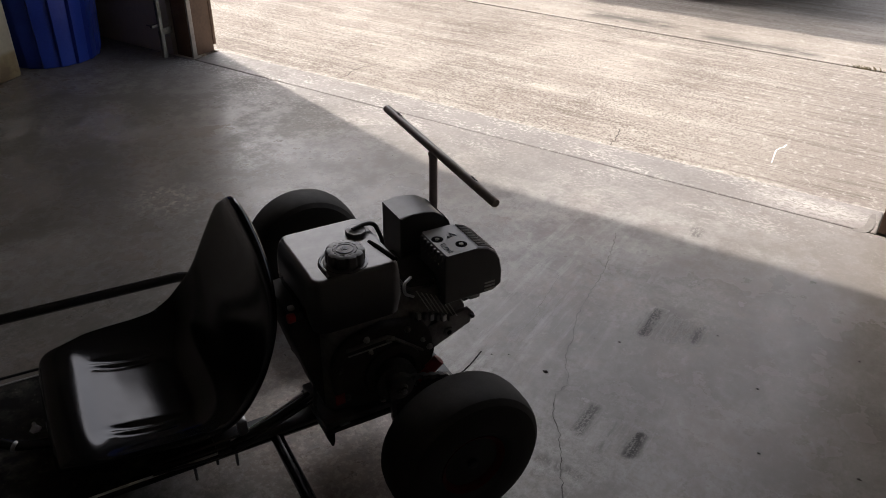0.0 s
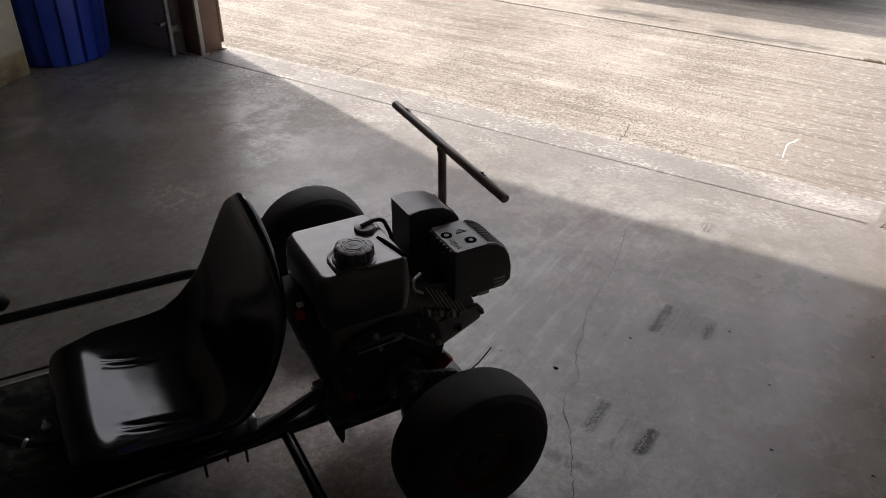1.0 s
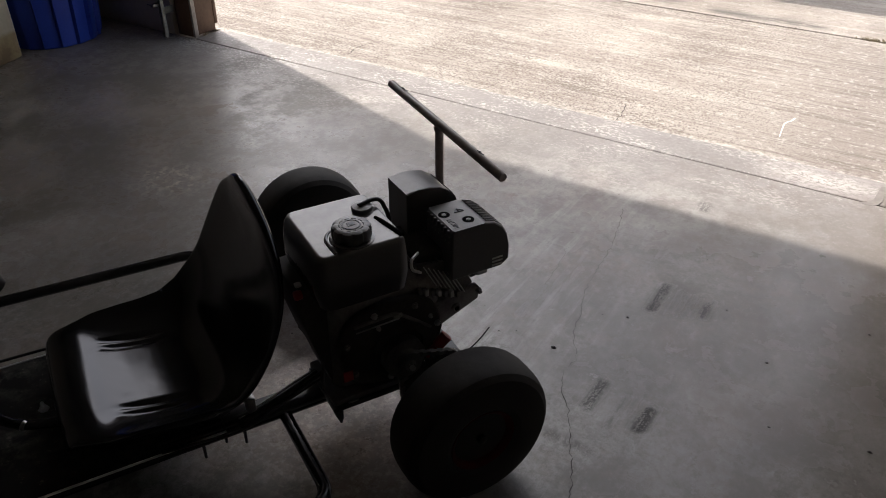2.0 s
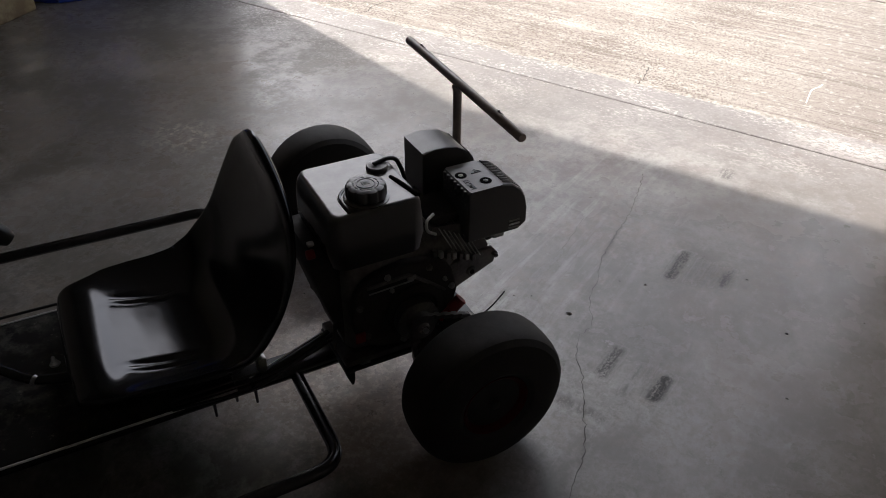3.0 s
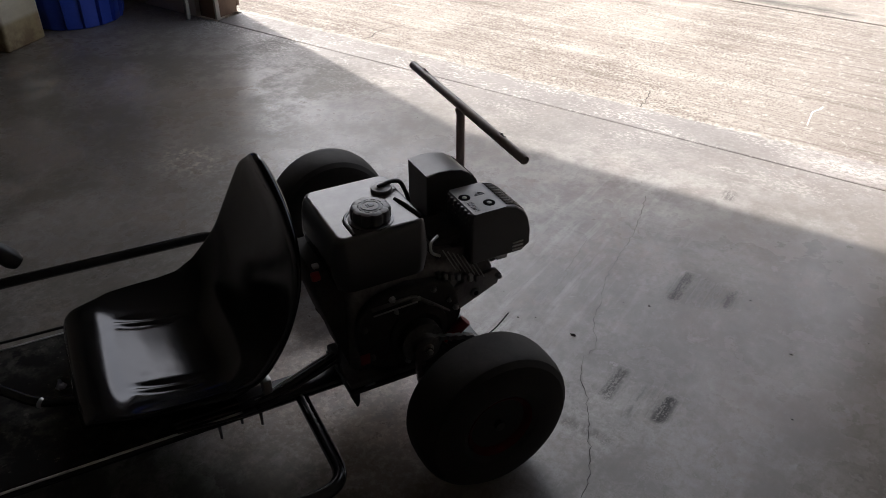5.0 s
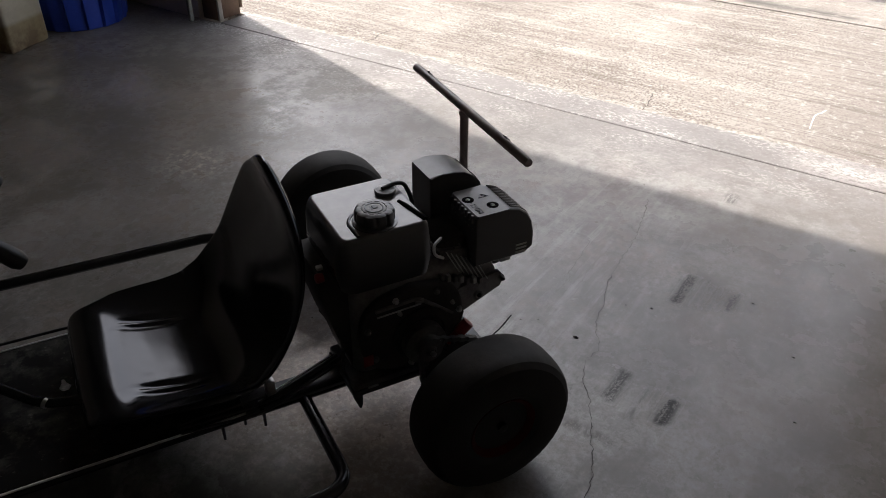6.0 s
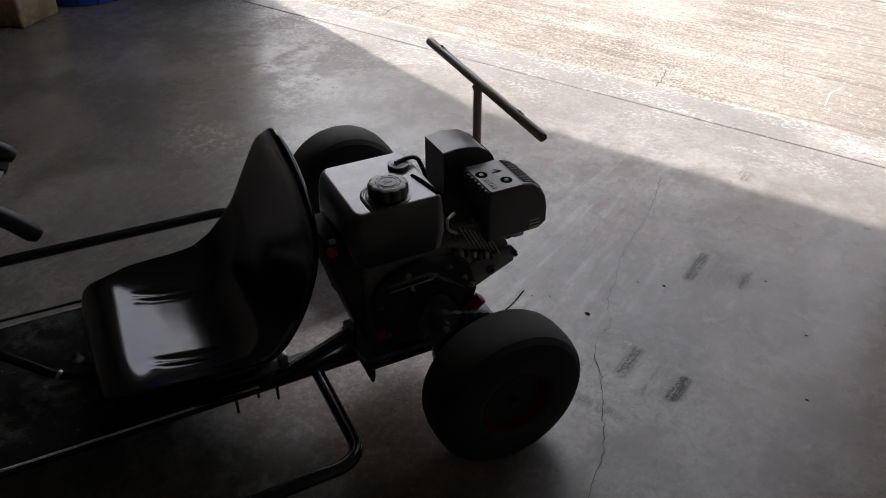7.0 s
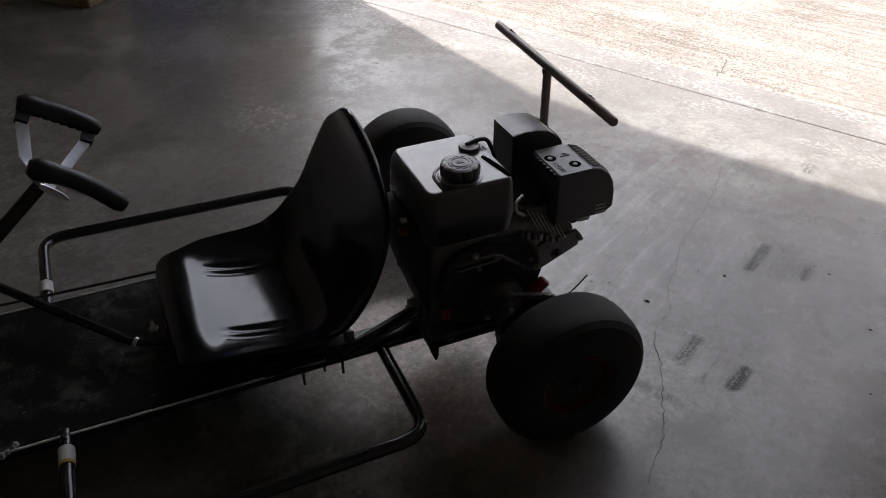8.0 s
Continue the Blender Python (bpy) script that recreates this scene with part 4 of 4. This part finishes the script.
def chain_loop():
    bm = B()
    r1, r2 = 0.020, 0.074
    d = Vector((SP[0] - CL[0], SP[1] - CL[1]))
    base, spread = math.atan2(d.y, d.x), math.acos((r1 - r2) / d.length)
    pts = []
    for k in range(13):
        a = base + spread + (2 * math.pi - 2 * spread) * k / 12
        pts.append((CL[0] + r1 * math.cos(a), CL[1] + r1 * math.sin(a)))
    for k in range(31):
        a = base - spread + 2 * spread * k / 30
        pts.append((SP[0] + r2 * math.cos(a), SP[1] + r2 * math.sin(a)))
    pts.append(pts[0])
    line = [Vector((x, SPR_Y, z)) for x, z in pts]
    step, acc, i = 0.0095, 0.0, 0
    for a, b in zip(line, line[1:]):
        u, ln = (b - a).normalized(), (b - a).length
        while acc < ln:
            p = a + u * acc
            side = Vector((-u.z, 0, u.x))
            wide = 0.006 if i % 2 else 0.0035
            vs = [bm.verts.new(p + u * 0.0055 * e + side * 0.0045 * f + Vector((0, wide * g, 0))) for e in (-1, 1) for f in (-1, 1) for g in (-1, 1)]
            for q in ((0, 1, 3, 2), (4, 6, 7, 5), (0, 4, 5, 1), (2, 3, 7, 6), (0, 2, 6, 4), (1, 5, 7, 3)):
                bm.faces.new([vs[j] for j in q])
            acc += step
            i += 1
        acc -= ln
    return bm


part("chain", chain_loop(), CAST, kart, "dark oily roller chain", 0)
part("loose_wire", tube(B(), rounded([(-0.03, 0.245, 0.14), (-0.117, 0.24, 0.168), (-0.150, 0.24, 0.202)], 0.03, 3), 0.0016, 6), HOSE, kart, "thin loose wire sticking up")

# rear handle
handle = part("push_handle", tube(B(), [(-0.169, -0.008, 0.10), (-0.168, -0.008, 0.551)], 0.0092, 14), BROWN, kart, "upright T-shaped handle of brown tube")
part("crossbar", tube(B(), [(-0.168, -0.236, 0.5685), (-0.168, -0.2335, 0.5684), (-0.168, 0.2375, 0.5459), (-0.168, 0.240, 0.5458)], [0.0078, 0.0092, 0.0092, 0.0078], 16), BROWN, handle)
part("weld", lathe(B(), [(0.0092, 0.5400), (0.0112, 0.5440), (0.0118, 0.5490), (0.0095, 0.5530)], (-0.168, -0.008, 0), "z", 14), BROWN, handle)
for y in (-0.178, 0.150):
    clip = part("spring_clip", tube(B(), [(-0.172, y - 0.009, 0.5638 - y * 0.048), (-0.172, y + 0.010, 0.5630 - y * 0.048)], 0.0034, 10), BLACK, handle)
    part("pin", tube(B(), [(-0.168, y, 0.556 - y * 0.048), (-0.1715, y, 0.5695 - y * 0.048)], 0.0026, 8), STEEL, clip, "bright pin head")
part("handle_tube", tube(B(), [(-0.05, -0.013, RAIL_Z), (-0.178, -0.013, RAIL_Z)], 0.012, 12), TUBE, kart)

# ---- the engine ----
bm = box(B(), (-0.055, 0.055, 0.145), (0.188, 0.222, 0.365), 0.03, 4)
box(bm, (-0.02, 0.00, 0.145), (0.18, 0.06, 0.31), 0.02, 3)
box(bm, (-0.07, 0.105, 0.137), (0.20, 0.24, 0.152), 0.004)
engine = part("engine", bm, CAST, kart, "black single-cylinder petrol engine", 45)
bm = box(B(), (-0.10, 0.105, 0.1245), (0.203, 0.243, 0.1365), 0.002)
part("engine_plate", bm, BLACK, kart)
# added pale chip that paints the glint on the plate's edge
part("plate_glint", box(B(), (0.150, 0.2405, 0.1375), (0.172, 0.2445, 0.1405), 0.001), ALLOY, kart, "small pale glint at the engine plate edge")
bm = prism(B(), [(0.203, 0.1245), (0.184, 0.1245), (0.185, 0.104), (0.188, 0.094), (0.192, 0.094)], 0.236, 0.243, "y")
part("plate_gusset", bm, BLACK, kart)

# side cover with its bolts
cover = []
for k in range(28):
    a = 2 * math.pi * k / 28
    cover.append((0.072 + 0.108 * math.copysign(abs(math.cos(a)) ** 0.75, math.cos(a)), 0.252 + 0.092 * math.copysign(abs(math.sin(a)) ** 0.75, math.sin(a))))
side = part("side_cover", prism(B(), cover, 0.220, 0.243, "y", 0.008, 3), SOOT, engine, "cast side cover with bolts")
part("cover_boss", lathe(B(), [(0.062, 0.240), (0.060, 0.248), (0.045, 0.252), (0.043, 0.246), (0.02, 0.246)], (0.055, 0, 0.235), n=32), SOOT, engine)
for k in range(7):
    a = 0.3 + 2 * math.pi * k / 7
    part("cover_bolt", bolt(B(), (0.072 + 0.098 * math.cos(a), 0.243, 0.252 + 0.082 * math.sin(a)), "y", 0.005, 0.006), STEEL if k % 2 else CAST, engine)
part("rib", tube(B(), rounded([(0.149, 0.244, 0.317), (0.064, 0.246, 0.322), (-0.012, 0.240, 0.258)], 0.012), 0.0042, 8), CAST, engine)
part("throttle_rod", tube(B(), [(0.149, 0.252, 0.309), (0.060, 0.252, 0.312)], 0.0016, 8), STEEL, engine, "thin steel throttle rod")
part("governor_arm", box(B(), (0.052, 0.246, 0.310), (0.070, 0.2495, 0.320), 0.001), GALV, engine, "small pale governor arm")
for x, z in ((0.06, 0.205), (0.102, 0.30), (-0.008, 0.290)):
    part("cover_screw", bolt(B(), (x, 0.247, z), "y", 0.0036, 0.006), STEEL, engine)
part("oil_filler", tube(B(), [(0.0, 0.246, 0.190), (-0.0205, 0.250, 0.2105), (-0.0210, 0.250, 0.2110), (-0.042, 0.252, 0.2305), (-0.0435, 0.252, 0.232)], [0.0095, 0.0095, 0.0125, 0.0125, 0.008], 16), RED, engine, "red plastic oil filler plug")
part("warning_label", box(B(), (0.158, 0.2431, 0.195), (0.178, 0.2455, 0.220), 0.001), STICKER, engine, "small dull red sticker")

# cylinder with cooling fins and its head
tilt = Matrix.Translation((0.03, 0.135, 0.285)) @ Matrix.Rotation(radians(-66), 4, "Y")
for k in range(9):
    bm = box(B(), (-0.062 + 0.002 * k, -0.065, 0.05 + k * 0.0115), (0.062, 0.070, 0.0535 + k * 0.0115), 0.0015, 1)
    part("fin", bm, CAST, engine, smooth=0).matrix_basis = tilt
part("cylinder", box(B(), (-0.045, -0.05, 0.0), (0.045, 0.05, 0.155), 0.012, 3), CAST, engine).matrix_basis = tilt
part("rocker_cover", box(B(), (-0.055, -0.055, 0.152), (0.05, 0.06, 0.19), 0.012, 3), BLACK, engine).matrix_basis = tilt
part("cylinder_head", prism(B(), [(0.0, 0.385), (-0.065, 0.375), (-0.112, 0.338), (-0.128, 0.305), (-0.120, 0.283), (-0.06, 0.262), (0.0, 0.24)], 0.085, 0.208, "y", 0.008, 2), CAST, engine)
part("head_bracket", prism(B(), [(0.0, 0.262), (-0.030, 0.236), (-0.037, 0.232), (-0.131, 0.272), (-0.136, 0.297), (-0.127, 0.308), (-0.07, 0.302), (-0.01, 0.29)], 0.212, 0.222, "y", 0.002), CAST, engine)
for x, z, r in ((-0.080, 0.2665, 0.0105), (-0.022, 0.266, 0.007)):
    part("bracket_ring", lathe(B(), [(r * 0.55, 0.222), (r, 0.222), (r, 0.2255), (r * 0.7, 0.2265), (r * 0.55, 0.2255)], (x, 0, z), n=20), CAST, engine)
    part("ring_bolt", bolt(B(), (x, 0.2225, z), "y", r * 0.5, 0.004), HOLE_SHADE, engine)
part("bracket_bolt", bolt(B(), (-0.131, 0.222, 0.292), "y", 0.005, 0.009), CAST, engine)
part("shroud", prism(B(), [(0.01, 0.34), (-0.005, 0.395), (-0.06, 0.40), (-0.125, 0.33), (-0.10, 0.30)], 0.07, 0.20, "y", 0.008), SOOT, engine)
part("plug_lead", tube(B(), rounded([(0.0, 0.215, 0.418), (0.026, 0.238, 0.424), (0.024, 0.236, 0.400), (0.0, 0.225, 0.380)], 0.016), 0.0030, 10), ALLOY, engine, "pale grey lead loop")
for k in range(7):
    part("fin_edge", tube(B(), [(-0.008 - k * 0.0105, 0.222, 0.388 - k * 0.006), (-0.034 - k * 0.0105, 0.226, 0.338 - k * 0.006)], 0.0014, 6), ALLOY, engine)
for k in range(7):
    part("rack_tooth", box(B(), (0.0 - k * 0.014, 0.222, 0.330 - k * 0.0055), (0.008 - k * 0.014, 0.232, 0.345 - k * 0.0055), 0.001, 1), ALLOY if k % 2 else CAST, engine)


# fuel tank
def tank_body():
    rings = []
    for z, x0, x1, y0, y1, r in ((0.380, 0.050, 0.198, 0.088, 0.252, 0.022), (0.386, 0.040, 0.210, 0.078, 0.264, 0.026), (0.420, 0.036, 0.2185, 0.072, 0.2705, 0.028),
                                 (0.440, 0.037, 0.2185, 0.073, 0.2710, 0.028), (0.466, 0.040, 0.2165, 0.076, 0.2695, 0.023), (0.484, 0.0435, 0.2130, 0.0795, 0.2672, 0.018),
                                 (0.4910, 0.0450, 0.2090, 0.0808, 0.2638, 0.0165), (0.4943, 0.0465, 0.2070, 0.0823, 0.2620, 0.0155), (0.4955, 0.0495, 0.2040, 0.0850, 0.2590, 0.0135), (0.4955, 0.053, 0.2005, 0.0885, 0.2555, 0.011)):
        ring = []
        for cx, cy, a0 in ((x1 - r, y1 - r, 0), (x0 + r, y1 - r, 90), (x0 + r, y0 + r, 180), (x1 - r, y0 + r, 270)):
            for k in range(7):
                a = radians(a0 + 15 * k)
                ring.append((cx + r * math.cos(a), cy + r * math.sin(a), z))
        rings.append(ring)
    return skin(B(), rings)


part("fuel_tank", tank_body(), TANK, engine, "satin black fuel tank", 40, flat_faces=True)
CAP = (0.131, 0.221)
part("filler_neck", lathe(B(), [(0.040, 0.4945), (0.040, 0.4968), (0.037, 0.4978), (0.03, 0.4978)], (*CAP, 0), "z", 48), TANK, engine)
# a shallow moulded channel round the cap, open towards the near edge
line = [(0.176, 0.2575, 0.4953), (0.1765, 0.236, 0.4953)] + [(CAP[0] + 0.046 * math.cos(radians(a)), CAP[1] + 0.046 * math.sin(radians(a)), 0.4953) for a in range(352, 236, -12)]
part("channel_wall", tube(B(), line, [0.0034, 0.0036] + [0.0036 - 0.0002 * k for k in range(len(line) - 2)], 8), TANK, engine)
# raised black strip: the moulded slot's shade as colour
part("tank_groove", tube(B(), rounded([(0.050, 0.2560, 0.4950), (0.0575, 0.215, 0.4950), (0.066, 0.176, 0.4950)], 0.03), [0.0050] * 7 + [0.0036], 8), HOLE_SHADE, engine, "black strip for the shaded groove along the tank top")
cap_profile = [(0.028, 0.496), (0.033, 0.498), (0.0355, 0.502), (0.0355, 0.516), (0.0335, 0.5205), (0.030, 0.522), (0.0225, 0.522), (0.0215, 0.5205), (0.0205, 0.522), (0.012, 0.5228)]
part("fuel_cap", lathe(B(), cap_profile, (*CAP, 0), "z", 120, 10, 0.0026), PLASTIC, engine, "scalloped black screw cap", 40)
ringmark = [(0.0165, 0.5224), (0.0165, 0.5234), (0.0145, 0.5234), (0.0145, 0.5224)]
part("cap_print", lathe(B(), ringmark, (*CAP, 0), "z", 40), LEGEND, engine, "grey printed ring")
bm = box(B(), (CAP[0] - 0.006, CAP[1] - 0.006, 0.5226), (CAP[0] + 0.003, CAP[1] + 0.004, 0.5236))
box(bm, (CAP[0] + 0.005, CAP[1] - 0.006, 0.5226), (CAP[0] + 0.0065, CAP[1] + 0.005, 0.5236))
part("cap_print", bm, LEGEND, engine, "grey printed pump sign")
VENT = (0.075, 0.138)
part("vent_valve", lathe(B(), [(0.0200, 0.494), (0.0200, 0.5010), (0.0185, 0.5032), (0.013, 0.5035), (0.010, 0.5045)], (*VENT, 0), "z", 28), PLASTIC, engine)
line = rounded([(VENT[0] + 0.007, VENT[1] + 0.002, 0.5060), (VENT[0] - 0.020, VENT[1] - 0.006, 0.5075), (0.034, 0.130, 0.503), (0.022, 0.138, 0.47), (0.018, 0.140, 0.42)], 0.012, 5)
part("vent_hose", tube(B(), line, 0.0042, 10), HOSE, engine, "bent rubber vent hose")
part("engine_switch", box(B(), (0.226, 0.194, 0.412), (0.238, 0.205, 0.419), 0.002), ALLOY, engine, "pale switch housing")
part("switch_knob", lathe(B(), [(0.0085, 0.0), (0.0095, 0.010), (0.008, 0.014), (0.003, 0.015)], (0.228, 0.203, 0.396), "x", 16), RED, engine, "red round stop switch")
bm = prism(B(), [(0.185, 0.165), (0.194, 0.20), (0.200, 0.225), (0.211, 0.245), (0.225, 0.30), (0.238, 0.350), (0.238, 0.402), (0.18, 0.405), (0.16, 0.2)], 0.075, 0.204, "y", 0.006, 2)
part("front_shroud", bm, SOOT, engine)
part("fuel_hose", tube(B(), rounded([(0.205, 0.215, 0.24), (0.212, 0.218, 0.20), (0.205, 0.20, 0.16)], 0.02), 0.004, 8), HOSE, engine)

# air cleaner
prof = [(-0.028, 0.375), (-0.028, 0.4870), (-0.055, 0.4900), (-0.082, 0.4895), (-0.104, 0.4845), (-0.122, 0.4730), (-0.1345, 0.4565), (-0.1410, 0.435), (-0.142, 0.413), (-0.142, 0.375)]
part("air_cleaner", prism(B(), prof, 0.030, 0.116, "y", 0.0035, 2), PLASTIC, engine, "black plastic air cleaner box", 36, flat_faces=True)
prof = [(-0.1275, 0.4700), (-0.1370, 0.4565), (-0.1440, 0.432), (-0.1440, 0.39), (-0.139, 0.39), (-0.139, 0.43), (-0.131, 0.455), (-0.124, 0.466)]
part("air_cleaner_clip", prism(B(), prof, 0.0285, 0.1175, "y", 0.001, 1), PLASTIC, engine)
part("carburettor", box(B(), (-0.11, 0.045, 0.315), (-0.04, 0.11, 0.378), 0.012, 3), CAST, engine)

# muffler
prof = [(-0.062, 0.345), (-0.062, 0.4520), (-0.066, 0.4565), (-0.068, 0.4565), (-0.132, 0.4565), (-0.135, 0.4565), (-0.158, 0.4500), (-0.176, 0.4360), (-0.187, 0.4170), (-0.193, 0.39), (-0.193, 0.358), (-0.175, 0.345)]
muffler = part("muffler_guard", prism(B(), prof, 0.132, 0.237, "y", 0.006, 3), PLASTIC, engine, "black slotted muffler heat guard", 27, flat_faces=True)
for x, y in ((-0.080, 0.172), (-0.113, 0.209)):
    # the shade of the sunken hole, painted as a black disc
    part("guard_screw", lathe(B(), [(0.0116, 0.4555), (0.0116, 0.4569), (0.0108, 0.4571), (0.004, 0.4570)], (x, y, 0), "z", 24), HOLE_SHADE, engine, "black disc for the shade round a sunken screw")
    # white in place of the steel's glint
    part("screw_head", bolt(B(), (x, y, 0.4569), "z", 0.0034, 0.0014), TAPE, engine, "bright screw head")
for k in range(7):
    part("slot_bar", box(B(), (-0.0640, 0.140 + k * 0.0135, 0.4400), (-0.0580, 0.147 + k * 0.0135, 0.4555), 0.0015, 1), PLASTIC, muffler)
    part("vent_hole", lathe(B(), [(0.0018, -0.0625), (0.0018, -0.0612), (0.0009, -0.0610)], (0, 0.1435 + k * 0.0135, 0.427), "x", 8), GALV, muffler)
for k in range(13):
    a = 0.138 + k * 0.0073
    bm = B()
    line = [(-0.140, a, 0.4558), (-0.158, a, 0.4500), (-0.1762, a, 0.4358), (-0.1868, a, 0.4170)]
    tube(bm, line, 0.0019, 6)
    part("grille_bar", bm, PLASTIC, engine)
part("outlet_bracket", box(B(), (-0.150, 0.200, 0.330), (-0.125, 0.226, 0.348), 0.003), STEEL, engine, "bare steel outlet bracket")
# pale bars stand for the lit floor seen through open slots
for k in range(3):
    part("outlet_gap", box(B(), (-0.176, 0.2362, 0.352 + k * 0.008), (-0.152, 0.2382, 0.3555 + k * 0.008)), GLINT, engine)
word = bpy.data.curves.new("embossed_word", "FONT")
word.body, word.size, word.extrude, word.align_x = "HOT!", 0.0150, 0.0006, "CENTER"
tmp = new("word_source", word)
bpy.context.view_layer.update()
word_mesh = bpy.data.meshes.new_from_object(tmp.evaluated_get(bpy.context.evaluated_depsgraph_get()))
bpy.data.objects.remove(tmp)
word_mesh.materials.clear()
word_mesh.materials.append(LEGEND)
letters = new("embossed_word", word_mesh)
letters.parent = engine
letters.matrix_basis = pose(-0.0845, 0.209, 0.4568, 0, 0, -90)
tagged(letters, "raised letters on the muffler guard")
bm = B()
corner = [(-0.1115, 0.163), (-0.1215, 0.175), (-0.1015, 0.175)]
for a, b in zip(corner, corner[1:] + corner[:1]):
    tube(bm, [(*a, 0.4568), (*b, 0.4568)], 0.0010, 6)
tube(bm, [(-0.1115, 0.167, 0.4568), (-0.1115, 0.1715, 0.4568)], 0.0010, 6)
part("warning_sign", bm, LEGEND, muffler, "small raised warning triangle")


# ---- steering ----
BOSS = Vector((0.800, -0.03, 0.508))                                 # where the bars meet the column
LIFT = Vector((-0.595, 0, 0.804))                                    # up, towards the driver
GRIPS = {1: (Vector((0.800, 0.088, 0.5985)), Vector((0.681, 0.088, 0.4975))), -1: (Vector((0.8150, -0.150, 0.6055)), Vector((0.697, -0.150, 0.5285)))}

column = part("steering_column", tube(B(), [BOSS, BOSS + Vector((0.40, 0, -0.345))], 0.0125, 14), TUBE, kart)
yoke = part("steering_yoke", lathe(B(), [(0.006, -0.003), (0.021, -0.003), (0.021, 0.003), (0.006, 0.003)], n=28, axis="z"), STEEL, kart, "two-grip steering yoke of chromed bar", 40)
YOKE = Matrix.Translation(BOSS) @ Matrix.Rotation(radians(136), 4, "Y")
yoke.matrix_basis = YOKE


def yoke_part(name, bm, mat, label):
    ob = part(name, bm, mat, yoke, label, 40)
    ob.matrix_basis = YOKE.inverted()
    return ob


def strip(pts, half, thick):
    """A flat bar through the points, its width along the grips."""
    along = (GRIPS[-1][0] - GRIPS[-1][1]).normalized()
    up = along.cross(Vector((0, 1, 0))).normalized()
    ring = []
    for p, h in zip(pts, half):
        ring.append([p + along * e * h + up * g * thick for e, g in ((-1, 1), (1, 1), (1, -1), (-1, -1))])
    return skin(B(), ring)


for s in (1, -1):
    front, rear = GRIPS[s]
    d = (rear - front).normalized()
    size = (rear - front).length
    line, thick = [], []
    for k in range(15):
        f = k / 14
        line.append(front.lerp(rear, f) + LIFT * 0.010 * math.sin(math.pi * f) * (1.0 if s == 1 else 0.7))
        thick.append(0.0165 * (0.72 if k in (0, 14) else 1.0) + (0.0022 if 0 < k < 4 else 0.0) - 0.0012 * math.sin(math.pi * f))
    bm = tube(B(), line, thick, 18)
    # finger waves on the inner side
    for k in range(6):
        c = front.lerp(rear, 0.26 + 0.10 * k) - LIFT * 0.003 + Vector((0, -s * 0.0085, 0))
        tube(bm, [c - d * 0.0085, c - d * 0.004, c + d * 0.004, c + d * 0.0085], [0.004, 0.0075, 0.0075, 0.004], 10)
    yoke_part("grip", bm, HOSE, "black foam hand grip")
    for end, top in ((0.10, front.lerp(rear, 0.10)), (0.88, front.lerp(rear, 0.88))):
        collar = top + Vector((0, -s * 0.012, 0)) - LIFT * 0.008
        low = top + Vector((0, -s * 0.030, 0)) - LIFT * 0.020
        yoke_part("ferrule", strip([collar, collar.lerp(low, 0.9), low], [0.0112, 0.0112, 0.0106], 0.0045), HOSE, "")
        foot = BOSS + Vector((0.006 if end < 0.5 else -0.006, -s * -0.008, 0.004))
        if end < 0.5:
            knee = Vector((0.8215, -0.08, 0.532)) if s < 0 else BOSS + Vector((0.002, 0.05, 0.030))
            pts, half = [collar.lerp(low, 0.7), knee, knee.lerp(foot, 0.5), foot], [0.0108, 0.0108, 0.0095, 0.008]
        else:
            pts, half = [collar.lerp(low, 0.7), Vector((0.769, -0.075, 0.499)) if s < 0 else low.lerp(foot, 0.5), foot], [0.0098, 0.0095, 0.0085]
        yoke_part("flat_bar", strip(pts, half, 0.0016), CHROME, "chromed flat steel bar")
# the bent-over tab under one grip
tab = [Vector((0.7945, 0.074, 0.5560)), Vector((0.782, 0.075, 0.5440)), Vector((0.768, 0.075, 0.5300)), Vector((0.760, 0.075, 0.5215))]
ring = [[p + Vector((0, e * 0.002, 0)) + LIFT * g for e, g in ((-1, h), (1, h), (1, -h), (-1, -h))] for p, h in zip(tab, (0.004, 0.0062, 0.0050, 0.0015))]
yoke_part("tab", skin(B(), ring), CHROME, "bright bent steel tab")
